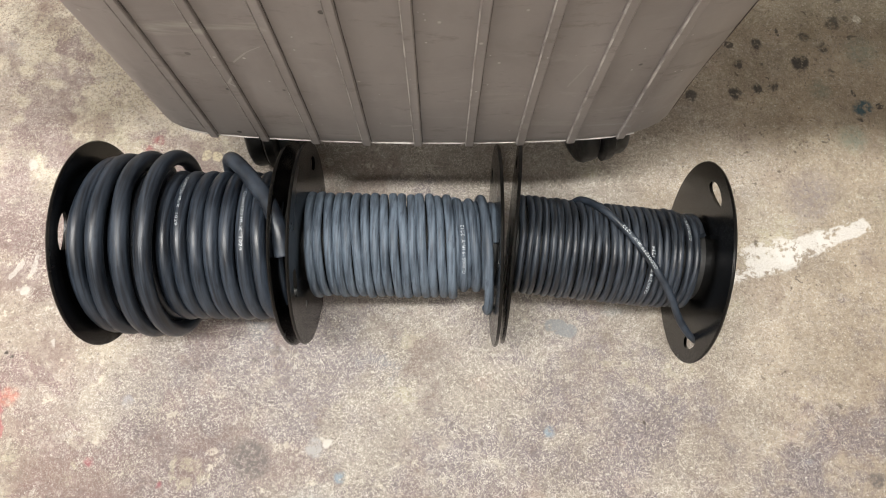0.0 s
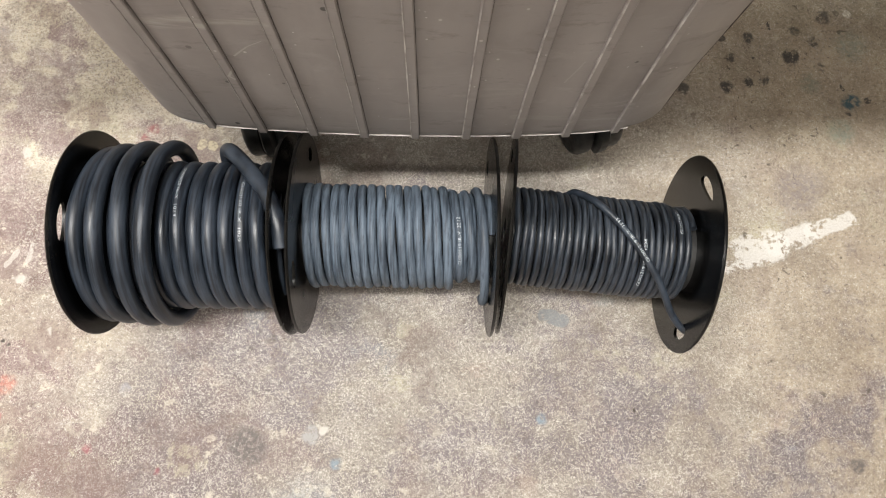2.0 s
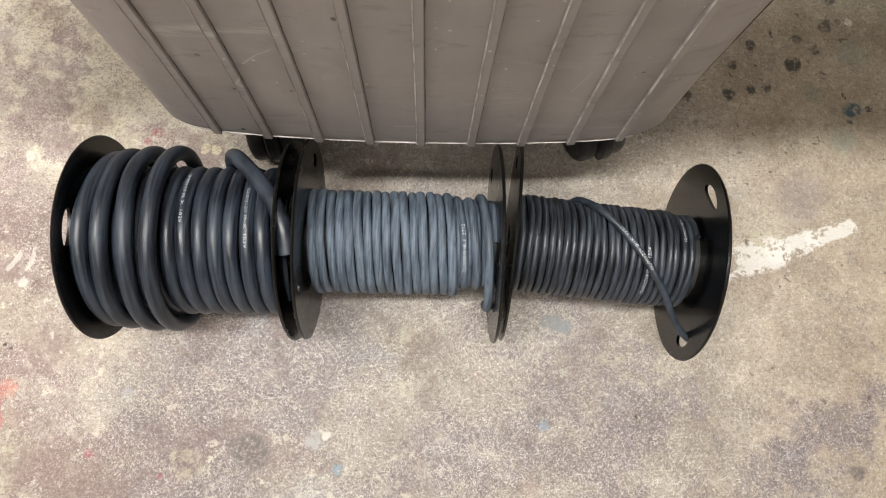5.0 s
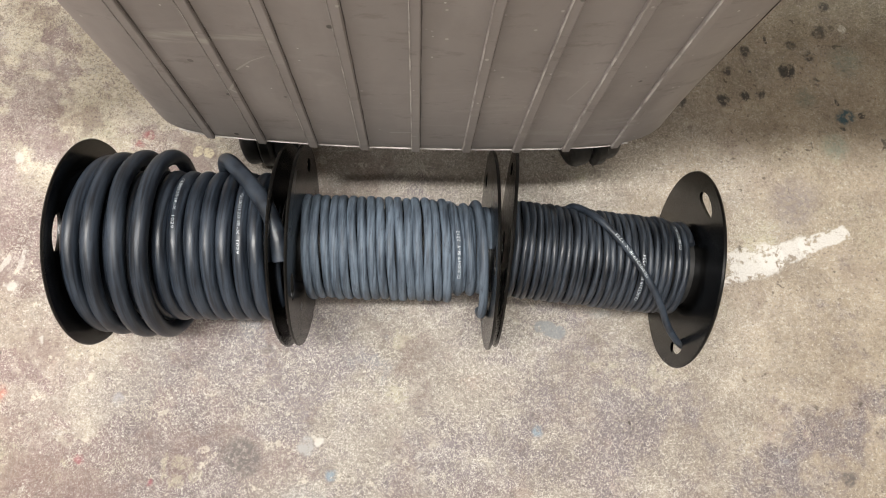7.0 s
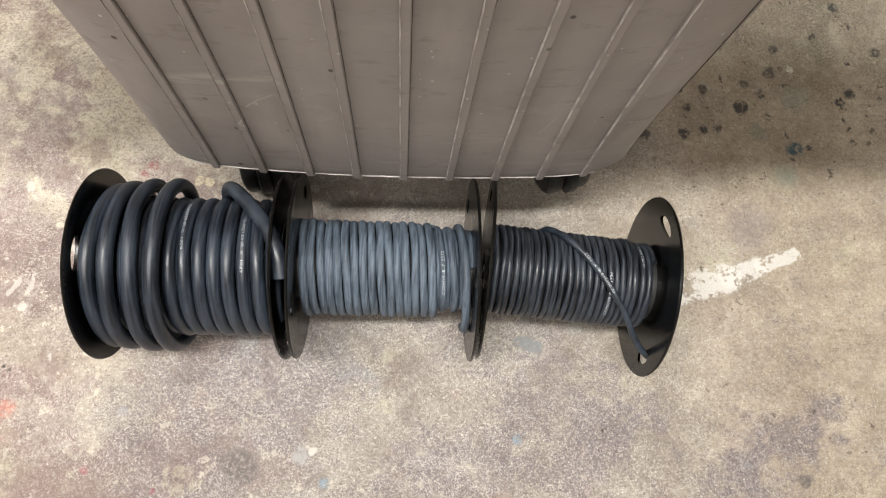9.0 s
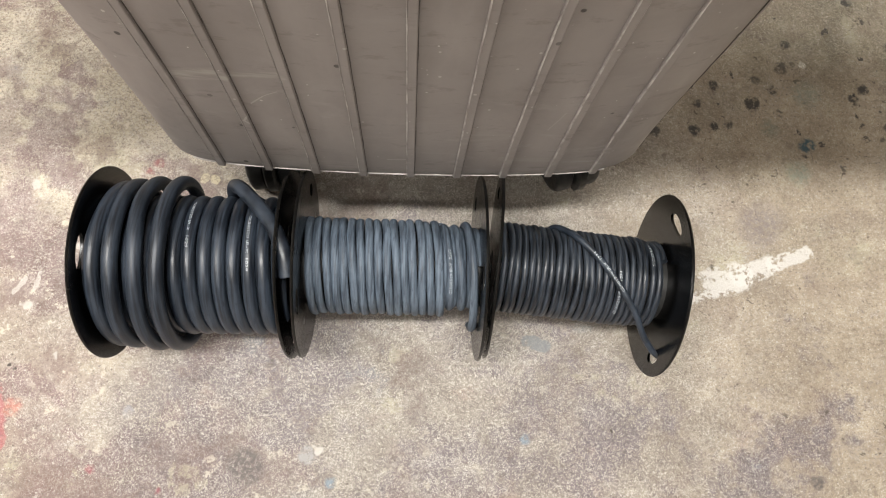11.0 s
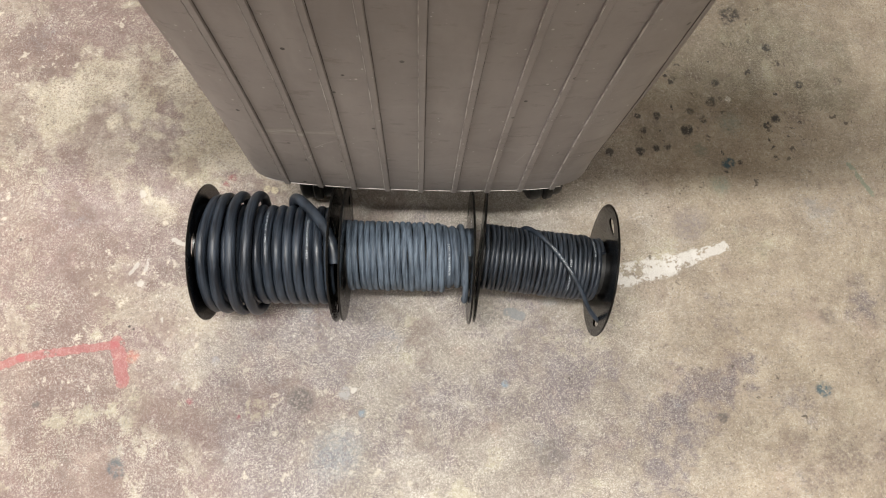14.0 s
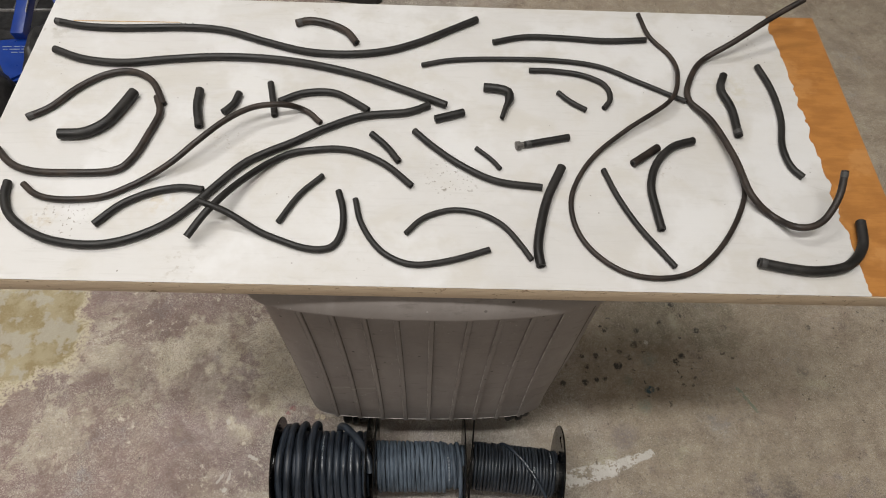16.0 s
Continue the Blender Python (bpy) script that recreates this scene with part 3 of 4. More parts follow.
PATCHES = [  # x, y, radius, amount
    (-0.367, 0.316, 0.048, 0.85), (-0.335, 0.290, 0.042, 0.85), (-0.395, 0.285, 0.045, 0.8), (-0.343, 0.358, 0.022, 0.85), (-0.300, 0.268, 0.040, 0.85), (-0.262, 0.252, 0.034, 0.75),
    (-0.430, 0.330, 0.040, 0.6), (-0.405, 0.235, 0.055, 0.75), (-0.470, 0.260, 0.060, 0.7), (-0.350, 0.180, 0.050, 0.6), (-0.330, 0.060, 0.050, 0.5), (-0.235, 0.045, 0.025, 0.5),
]
STROKES = [  # ax, ay, bx, by, half width, colour, amount, share worn away
    (0.240, 0.108, 0.325, 0.125, 0.0155, CHALK, 0.95, 0.445), (0.325, 0.125, 0.360, 0.135, 0.0105, CHALK, 0.95, 0.455), (0.362, 0.136, 0.402, 0.147, 0.0075, CHALK, 0.95, 0.43),
    (-0.388, 0.140, -0.379, 0.152, 0.0022, BONE, 0.65, 0.40), (-0.366, 0.157, -0.369, 0.142, 0.0022, BONE, 0.65, 0.40), (-0.335, 0.183, -0.322, 0.176, 0.003, BONE, 0.8, 0.30), (0.098, 0.069, 0.114, 0.064, 0.0065, (0.215, 0.230, 0.238), 0.9, 0.38), (0.605, 0.262, 0.630, 0.215, 0.0035, (0.16, 0.25, 0.19), 0.6, 0.42),
    (-0.565, -0.022, -0.563, 0.018, 0.0055, ROSE, 0.64, 0.39), (-0.563, 0.018, -0.513, 0.038, 0.0055, ROSE, 0.64, 0.39),
    (-0.513, 0.038, -0.400, 0.049, 0.0052, ROSE, 0.64, 0.39), (-0.398, 0.052, -0.388, 0.004, 0.0085, ROSE, 0.64, 0.39),
]
FLOOR = floor_material()


# ---- building helpers ----
def part(name, bm, material, parent=None, label=""):
    """One mesh object out of a bmesh; parent is its thing or part."""
    me = bpy.data.meshes.new(name)
    bmesh.ops.recalc_face_normals(bm, faces=bm.faces)
    for f in bm.faces:
        f.smooth = True
    bm.to_mesh(me)
    bm.free()
    me.set_sharp_from_angle(angle=radians(38))
    me.materials.append(material)
    ob = new(name, me)
    if parent:
        ob.parent = parent
    if label:
        ob["label"] = label
    return ob


def empty(name, m, label, category, group="", kind=""):
    ob = new(name)
    ob.empty_display_size = 0.05
    ob.matrix_world = m
    return tagged(ob, label, category, group, kind)


def box(bm, x0, x1, y0, y1, z0, z1, bevel=0.0):
    r = bmesh.ops.create_cube(bm, size=1.0, matrix=Matrix.Translation(((x0 + x1) / 2, (y0 + y1) / 2, (z0 + z1) / 2)) @ Matrix.Diagonal((x1 - x0, y1 - y0, z1 - z0, 1)))
    if bevel:
        edges = {e for v in r["verts"] for e in v.link_edges}
        bmesh.ops.bevel(bm, geom=list(edges), offset=bevel, segments=2, profile=0.6, affect="EDGES")
    return bm


def boxed(*a, bevel=0.0):
    return box(bmesh.new(), *a, bevel=bevel)


def rings(bm, loops, close=True, cap=(True, True)):
    """Skin between loops of points."""
    rows = [[bm.verts.new(p) for p in loop] for loop in loops]
    n = len(rows[0])
    for a, b in zip(rows, rows[1:]):
        for i in range(n if close else n - 1):
            bm.faces.new((a[i], a[(i + 1) % n], b[(i + 1) % n], b[i]))
    if cap[0]:
        bm.faces.new(rows[0])
    if cap[1]:
        bm.faces.new(rows[-1])
    return bm


def smooth_line(points, step):
    """Catmull-Rom line through the points, in even steps."""
    pts = [Vector(p) for p in points]
    if len(pts) == 2:
        pts = [pts[0], pts[0].lerp(pts[1], 0.5), pts[1]]
    pts = [pts[0] * 2 - pts[1]] + pts + [pts[-1] * 2 - pts[-2]]
    out = []
    for a, b, c, d in zip(pts, pts[1:], pts[2:], pts[3:]):
        n = max(2, int((c - b).length / step))
        for i in range(n):
            t = i / n
            out.append(0.5 * ((2 * b) + (c - a) * t + (2 * a - 5 * b + 4 * c - d) * t * t + (3 * b - a - 3 * c + d) * t ** 3))
    return out + [pts[-2]]


def tube(line, radius, seg=12, bore=0.55, deep=0.012, bm=None):
    """A hose along a line, its two ends open as a bore."""
    bm = bm or bmesh.new()
    line = [Vector(p) for p in line]
    tang = [(line[min(i + 1, len(line) - 1)] - line[max(i - 1, 0)]).normalized() for i in range(len(line))]
    side = tang[0].orthogonal().normalized()
    loops = []
    for i, (p, t) in enumerate(zip(line, tang)):
        side = (side - t * side.dot(t)).normalized()
        up = t.cross(side)
        r = radius(i / (len(line) - 1)) if callable(radius) else radius
        loops.append([p + side * (r * math.cos(a)) + up * (r * math.sin(a)) for a in (2 * math.pi * j / seg for j in range(seg))])
    if bore:
        def ring(i, t, d, k):
            c = line[i]
            return [c + (q - c) * k + t * d for q in loops[i]]
        first = [q + tang[0] * radius_at(radius, 0) * 0.12 for q in loops[0]]
        last = [q - tang[-1] * radius_at(radius, 1) * 0.12 for q in loops[-1]]
        loops = ([ring(0, tang[0], deep, bore), ring(0, tang[0], 0, bore), ring(0, tang[0], 0, 0.9), first] + loops[1:-1]
                 + [last, ring(-1, tang[-1], 0, 0.9), ring(-1, tang[-1], 0, bore), ring(-1, tang[-1], -deep, bore)])
    return rings(bm, loops)


def radius_at(radius, t):
    return radius(t) if callable(radius) else radius


def lathe(bm, profile, seg=48, m=Matrix()):
    """Turn a profile of (axis, radius) about the x axis; the profile closes on itself."""
    loops = [[m @ Vector((ax, r * math.cos(a), r * math.sin(a))) for a in (2 * math.pi * j / seg for j in range(seg))] for ax, r in profile]
    return rings(bm, loops + [loops[0]], cap=(False, False))


def lettering(text, size, place, name, parent):
    """Printed letters, laid on a surface: place(u, v) gives the point for u along and v across the line of text."""
    cu = bpy.data.curves.new(name, "FONT")
    cu.body, cu.size, cu.resolution_u, cu.offset = text, size, 2, -size * 0.015
    tmp = new("tmp", cu)
    dep = bpy.context.evaluated_depsgraph_get()
    src = tmp.evaluated_get(dep).to_mesh()
    bm = bmesh.new()
    bm.from_mesh(src)
    bmesh.ops.subdivide_edges(bm, edges=[e for e in bm.edges if e.calc_length() > size * 0.3], cuts=2)
    for v in bm.verts:
        v.co = place(v.co.x, v.co.y)
    bpy.data.objects.remove(tmp)
    bpy.data.curves.remove(cu)
    return part(name, bm, INK, parent, "small white printed characters")


# ---- room ----
RX0, RX1, RY0, RY1 = -2.8, 2.8, -3.0, 3.2
bm = bmesh.new()
bmesh.ops.create_grid(bm, x_segments=8, y_segments=8, size=0.5, matrix=Matrix.Translation(((RX0 + RX1) / 2, (RY0 + RY1) / 2, 0)) @ Matrix.Diagonal((RX1 - RX0, RY1 - RY0, 1, 1)))
tagged(part("floor", bm, FLOOR), "worn concrete floor with mauve paint remains and spots", "floor", kind="structure")
tagged(part("ceiling", boxed(RX0 - 0.1, RX1 + 0.1, RY0 - 0.1, RY1 + 0.1, CEIL, CEIL + 0.1), CEILING), "plain pale workshop ceiling", "ceiling", kind="structure")
for name, b in (("wall_west", (RX0 - 0.1, RX0, RY0, RY1)), ("wall_east", (RX1, RX1 + 0.1, RY0, RY1)),
                ("wall_south", (RX0 - 0.1, RX1 + 0.1, RY0 - 0.1, RY0)), ("wall_north", (RX0 - 0.1, RX1 + 0.1, RY1, RY1 + 0.1))):
    tagged(part(name, boxed(*b, -0.05, CEIL - 0.002), WALL), "plain painted workshop wall", "wall", kind="structure")
# out-of-view fixtures for every row of LAMPS, the added fill light too
for lx, ly, ll, lw, lturn, watts in LAMPS:
    th = empty("ceiling_light", pose(lx, ly, CEIL, 0, 0, lturn), "white enamelled tube light on the ceiling, out of view", "lamp", "ceiling lights")
    part("housing", boxed(-ll / 2 - 0.03, ll / 2 + 0.03, -lw / 2, lw / 2, -0.045, -0.001, bevel=0.008), ENAMEL, th)
    for ty in (-0.07, 0.07):
        part("tube", lathe(bmesh.new(), [(-ll / 2, 0.004), (-ll / 2, 0.013), (ll / 2, 0.013), (ll / 2, 0.004)], 16, Matrix.Translation((0, ty, -0.06))), TUBE_GLOW, th)

# ---- rolling bin ----
BINM = pose(-0.012, 0.372, 0, 0, 0, -3.2)
WB, DB, ZB, ZT = 0.2005, 0.178, 0.128, 0.615


def bin_point(a, z, out=0.0):
    """A point on the bin's wall at the angle a and height z."""
    k = (z - ZB) / (ZT - ZB)
    w, d = WB + 0.010 * max(k, 0) ** 2 + out, DB + 0.012 * max(k, 0) ** 2 + out
    c, s_ = math.cos(a), math.sin(a)
    n = 2 / ((9 if c > 0 else 13) - 1.5 * k)
    x = w * math.copysign(abs(c) ** n, c)
    y = d * math.copysign(abs(s_) ** n, s_)
    y -= math.copysign((0.010 + 0.006 * k) * (x / w) ** 2 * min(1, abs(y) / d), y)
    if c > 0:  # this side bellies out above its foot
        u = max(0.0, min(1.0, (k - 0.06) / 0.44))
        x += 0.014 * u * u * (3 - 2 * u) * (x / w) ** 3
    return Vector((x + 0.0105 * (1 - k), y, z))


def bin_front(x, z, out=0.0):
    """A point on the bin's front at x."""
    lo, hi = (math.pi, 1.5 * math.pi) if x < 0 else (1.5 * math.pi, 2 * math.pi)
    for _ in range(40):
        m = (lo + hi) / 2
        if bin_point(m, z).x < x:
            lo = m
        else:
            hi = m
    p = bin_point(lo, z, 0)
    return Vector((x, p.y - out, z))


def rib_x(i, dx, z):
    """Where rib i stands at the height z: the bin's waist draws the ribs together, and they lean to one side."""
    k = (z - ZB) / (ZT - ZB)
    return (i - 4) * 0.0382 * (1 - 0.024 * math.sin(math.pi * k) - 0.012 * k) + 0.0087 - 0.012 * k + 0.013 * k * max(0.0, min(1.0, (i - 3.5) / 1.5)) + dx


def even_angles(n):
    """Angles that spread points evenly round the rounded outline."""
    fine = [2 * math.pi * i / 4000 for i in range(4001)]
    pts = [bin_point(a, ZB) for a in fine]
    run = [0.0]
    for p, q in zip(pts, pts[1:]):
        run.append(run[-1] + (q - p).length)
    return [float(np.interp(run[-1] * i / n, run, fine)) for i in range(n)]


def build_bin():
    th = empty("rolling_bin", BINM, "grey-brown scuffed plastic bin with vertical ribs on castors", "bin")
    ang = even_angles(160)
    def loop(z, out=0.0):
        return [bin_point(a, z, out) for a in ang]
    bm = bmesh.new()
    rings(bm, [loop(ZB + 0.012, -0.05), loop(ZB + 0.002, -0.012), loop(ZB, -0.004), loop(ZB + 0.002, -0.001), loop(ZB + 0.006)]
          + [loop(ZB + 0.01 + (ZT - ZB - 0.03) * i / 12) for i in range(13)]
          + [loop(ZT - 0.006, 0.001), loop(ZT - 0.006, -0.004), loop(ZB + 0.03, -0.008)], cap=(True, True))
    body = part("body", bm, BIN, th)
    # folded rim, bowed out at the front
    bm = bmesh.new()
    prof = [(-0.004, -0.002), (0.001, 0.0), (0.004, -0.003), (0.0105, -0.020), (0.0150, -0.030), (0.0145, -0.036), (0.0115, -0.037), (0.0005, -0.022), (-0.004, -0.022)]
    loops = []
    for o, z in prof:
        row = []
        for p in loop(ZT + z, min(o, 0.003)):
            front = max(0.0, min(1.0, (-p.y - 0.10) / 0.06)) if o > 0 else 0.0
            row.append(p - Vector((0, front * (max(0.0, o - 0.003) + 0.0055 * (1 - (p.x / WB) ** 2)), 0)))
        loops.append(row)
    rings(bm, loops + [loops[0]], cap=(False, False))
    bmesh.ops.remove_doubles(bm, verts=bm.verts, dist=1e-5)
    part("rim", bm, BIN, th, "smooth paler rolled rim")
    for i in range(9):
        zs = [ZB + 0.003 + (ZT - 0.045 - ZB) * j / 10 for j in range(11)]
        prof = [(-0.0033, -0.002), (-0.0029, 0.0020), (-0.0023, 0.0026), (0.0025, 0.0026), (0.0031, 0.0020), (0.0033, -0.002)]
        rib = part("rib", rings(bmesh.new(), [[bin_front(rib_x(i, dx, z), z, o) for dx, o in prof] for z in zs]), BIN, th)
        # pale worn line along one edge
        rnd = random.Random(50 + i)
        wide = 0.00042 + 0.00006 * i
        rows = []
        for j in range(45):
            z = ZB + 0.006 + (ZT - 0.055 - ZB) * j / 44
            h = wide * (0.35 + 0.65 * rnd.random())
            c = rib_x(i, -0.0029, z)
            rows.append([bin_front(c - h * 0.3, z, 0.0014), bin_front(c - h * 0.6, z, 0.0024), bin_front(c + h, z, 0.0029), bin_front(c + h, z, 0.0014)])
        part("worn_line", rings(bmesh.new(), rows), EDGE_WORN, rib, "pale worn edge")
        # dirt along the foot of the other edge, with crease shade painted in
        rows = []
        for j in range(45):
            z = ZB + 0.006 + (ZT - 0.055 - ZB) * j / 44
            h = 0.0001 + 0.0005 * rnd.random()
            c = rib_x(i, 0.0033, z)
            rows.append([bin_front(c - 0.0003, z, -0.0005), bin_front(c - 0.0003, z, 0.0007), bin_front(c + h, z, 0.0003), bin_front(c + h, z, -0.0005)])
        part("dirt_shade_line", rings(bmesh.new(), rows), CREASE_DARK, rib, "dark line of dirt and painted-in crease shade")
    # dark line where the front turns into the rounded corners
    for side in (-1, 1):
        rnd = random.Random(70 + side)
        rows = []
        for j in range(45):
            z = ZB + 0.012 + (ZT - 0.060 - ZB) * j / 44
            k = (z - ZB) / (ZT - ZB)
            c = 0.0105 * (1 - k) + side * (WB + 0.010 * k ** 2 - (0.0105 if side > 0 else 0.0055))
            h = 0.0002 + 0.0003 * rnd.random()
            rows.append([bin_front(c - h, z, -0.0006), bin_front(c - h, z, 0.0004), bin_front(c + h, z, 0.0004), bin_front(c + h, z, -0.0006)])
        part("corner_line", rings(bmesh.new(), rows), CREASE_DARK, th, "dark corner line")
    # pale worn line along the bottom edge
    bm = bmesh.new()
    xs = [-0.168 + 0.340 * i / 90 for i in range(91)]
    rnd = random.Random(4)
    hs = [0.00004 if noise.noise((x * 45, 2, 0)) < 0.0 else 0.00008 + 0.0004 * rnd.random() ** 2 for x in xs]
    rings(bm, [[bin_front(x, ZB + 0.0030 - h, 0.0004), bin_front(x, ZB + 0.0030 + h, 0.0004), bin_front(x, ZB + 0.0030 + h, -0.001), bin_front(x, ZB + 0.0030 - h, -0.001)] for x, h in zip(xs, hs)])
    part("worn_edge", bm, EDGE_WORN, th, "pale worn lower edge")
    for cx, cy, turn in ((-0.1268, -0.0985, 6), (0.1610, -0.092, 16), (-0.146, 0.120, 60), (0.160, 0.120, 200)):
        add_castor(th, cx, cy, turn)
    return th


def add_castor(th, cx, cy, turn):
    """Twin-wheel castor under the bin's floor, its wheels trailing."""
    m = pose(cx, cy, 0, 0, 0, turn) @ Matrix.Diagonal((0.86, 1, 1, 1))
    def mv(bm):
        bmesh.ops.transform(bm, matrix=m, verts=bm.verts)
        return bm
    c = part("castor", mv(boxed(-0.024, 0.024, -0.024, 0.024, ZB - 0.004, ZB + 0.004, bevel=0.002)), STEEL, th, "swivel castor with black twin wheels")
    part("stem", mv(lathe(bmesh.new(), [(0.074, 0.002), (0.074, 0.009), (ZB - 0.004, 0.009), (ZB - 0.004, 0.002)], 20, pose(0, 0, 0, 0, -90, 0))), STEEL, c)
    bm = bmesh.new()
    loops = []
    for xx, g in ((-0.0062, 0.93), (-0.0040, 1.0), (0.0040, 1.0), (0.0062, 0.93)):
        loops.append([Vector((xx, -0.020 + 0.041 * g * math.cos(u), 0.042 + 0.039 * g * max(-0.35, math.sin(u)))) for u in (2 * math.pi * j / 36 for j in range(36))])
    rings(bm, loops)
    box(bm, -0.013, 0.013, -0.012, 0.014, 0.062, 0.086, 0.003)
    part("hood", mv(bm), TYRE, c)
    o = Matrix.Translation((0, -0.020, 0.036))
    for e in (-1, 1):
        part("wheel", mv(lathe(bmesh.new(), [(e * 0.0075, 0.008), (e * 0.0075, 0.0330), (e * 0.0095, 0.0355), (e * 0.0200, 0.0360), (e * 0.0235, 0.0345), (e * 0.0260, 0.0300), (e * 0.0268, 0.0230), (e * 0.0262, 0.008)], 44, o)), TYRE, c)
        part("hub", mv(lathe(bmesh.new(), [(e * 0.0240, 0.003), (e * 0.0272, 0.003), (e * 0.0276, 0.014), (e * 0.0266, 0.0165), (e * 0.0240, 0.0165)], 28, o)), HUB, c)


build_bin()

# ---- board on the bin ----
BOARDM = pose(-0.009, 0.169, 0.645, 0, 0, -3.8)
BU0, BU1, BV1, BT = -0.507, 0.505, 0.421, 0.021
board = empty("work_board", BOARDM, "white-painted wooden board with bare orange end, laid on the bin", "board")


def out_of_square(bm):
    """The board's bare end is cut askew and its back edge runs out a little."""
    for v in bm.verts:
        if v.co.x > 0.4:
            v.co.y += 0.010 * v.co.y / BV1
            v.co.x -= 0.009 - 0.007 * v.co.y / BV1
    return bm


part("core", out_of_square(boxed(BU0, BU1, 0, BV1, -BT, -0.0008, bevel=0.0012)), RAW, board)
part("veneer", out_of_square(boxed(BU0 + 0.001, BU1 - 0.001, 0.001, BV1 - 0.001, -0.0009, 0.0, bevel=0.0003)), VENEER, board, "orange-brown varnished wood veneer")
# paint layer with a ragged end
bm = bmesh.new()
rnd = random.Random(11)
edge = []
N_EDGE = 150
for i in range(N_EDGE + 1):
    v = 0.0001 + (BV1 - 0.0002) * i / N_EDGE
    u = 0.435 + 0.002 * (v / BV1) + 0.0035 * noise.noise((v * 14, 3, 0)) + 0.0045 * noise.noise((v * 60, 7, 0)) + 0.0026 * noise.noise((v * 190, 1, 0))
    edge.append((u, v * (1 + 0.009 / BV1)))
lower = [bm.verts.new((u, v, 0.0002)) for u, v in edge]
upper = [bm.verts.new((u - 0.0006, v, 0.0010)) for u, v in edge]
back_u = [bm.verts.new((BU0 + 0.0012, v / (1 + 0.009 / BV1), 0.0010)) for u, v in edge]
for i in range(N_EDGE):
    bm.faces.new((lower[i], lower[i + 1], upper[i + 1], upper[i]))
    bm.faces.new((upper[i], upper[i + 1], back_u[i + 1], back_u[i]))
part("paint_layer", bm, WHITE, board, "matt white paint with a torn ragged end")

# bare scrape and dark rub marks in the paint
bm = bmesh.new()
box(bm, -0.066, 0.066, -0.0006, 0.0006, 0.0010, 0.0014)
bmesh.ops.transform(bm, matrix=pose(-0.406, 0.3742, 0, 0, 0, 1.5), verts=bm.verts)
part("bare_scrape", bm, SCRAPE, board, "thin scrape down to bare wood")
rnd = random.Random(21)
for i in range(9):
    u, v = -0.338 + 0.0022 * i + 0.002 * rnd.random(), 0.371 + 0.004 * rnd.random()
    bm = boxed(-0.0005, 0.0005, -0.0022, 0.0022, 0.0010, 0.0014)
    bmesh.ops.transform(bm, matrix=pose(u, v, 0, 0, 0, 20 + 30 * rnd.random()), verts=bm.verts)
    part("rub_mark", bm, CAST, board, "dark rub mark")

# ---- hoses on the board ----
TOP = 0.646


def hose(r, *pts, material=None, label="", ends=0.55, bands=(), spout=None):
    """A loose length of hose along points on the board; bands: the ends (0, 1) with a clamp's paler print."""
    mat = material or RUBBER_BOARD
    r *= 0.92
    line = smooth_line([(p[0], p[1], p[2] if len(p) > 2 else TOP + r + 0.0004) for p in pts], 0.006)
    for p in line:
        p.z = max(p.z, TOP + r + 0.0004)
    o = line[len(line) // 2].copy()
    o.z = TOP
    line = [p - o for p in line]
    run = sum((q - p).length for p, q in zip(line, line[1:]))
    chord = (line[-1] - line[0]).length
    size = r if spout is None else lambda t: r * float(np.interp(t, (0, spout, spout + 0.12, 1), (1, 1, 0.62, 0.5)))
    ob = part("rubber_hose", tube(line, size, 16, ends), mat)
    ob.location = o
    for e, (a, b) in enumerate(((line[0], line[1]), (line[-1], line[-2]))):
        way = (b - a).normalized()
        # the dark open bore, as a lining inside the wall
        part("bore", tube([a + way * d for d in (0.0006, 0.004, 0.0075)], radius_at(size, e) * ends * 0.985, 16, 0.8, 0.0065), BORE, ob, "dark open end")
        if e in bands:
            part("end_band", tube([a + way * d for d in (0.002, 0.0023, 0.0075, 0.0078)], lambda t: r * (1.0 if t in (0, 1) else 1.035), 16, 0), BAND, ob, "paler clamp print round the end")
    words = ["long" if run > 0.45 else "short" if run < 0.11 else "cut", "thick" if r > 0.0049 else "thin" if r < 0.0037 else "", "brownish-black" if mat is RUBBER_BROWN else "black",
             "rubber hose", "curving" if chord < 0.8 * run else "nearly straight", "on the white board"]
    return tagged(ob, label or " ".join(w for w in words if w), "hose", "hoses on the board")


hose(0.0047, (-0.474, 0.566), (-0.437, 0.556), (-0.389, 0.552), (-0.313, 0.552), (-0.263, 0.545), (-0.212, 0.524), (-0.163, 0.506), (-0.114, 0.5), (-0.065, 0.504), (-0.022, 0.519), (0.023, 0.543), (0.058, 0.562), bands=(0,))
hose(0.0049, (-0.464, 0.515), (-0.425, 0.497), (-0.378, 0.49), (-0.325, 0.495), (-0.265, 0.498), (-0.203, 0.493), (-0.148, 0.481), (-0.093, 0.462), (-0.046, 0.439), (0.007, 0.411))
hose(0.0050, (-0.176, 0.557), (-0.158, 0.562), (-0.133, 0.555), (-0.111, 0.54), (-0.099, 0.519), material=RUBBER_BROWN, bands=(0,))
hose(0.0042, (-0.469, 0.405), (-0.446, 0.42), (-0.422, 0.45), (-0.394, 0.471), (-0.365, 0.475), (-0.339, 0.458), (-0.321, 0.421), material=RUBBER_BROWN, bands=(0,))
hose(0.0066, (-0.427, 0.377), (-0.4, 0.378), (-0.379, 0.392), (-0.365, 0.418), (-0.356, 0.44))
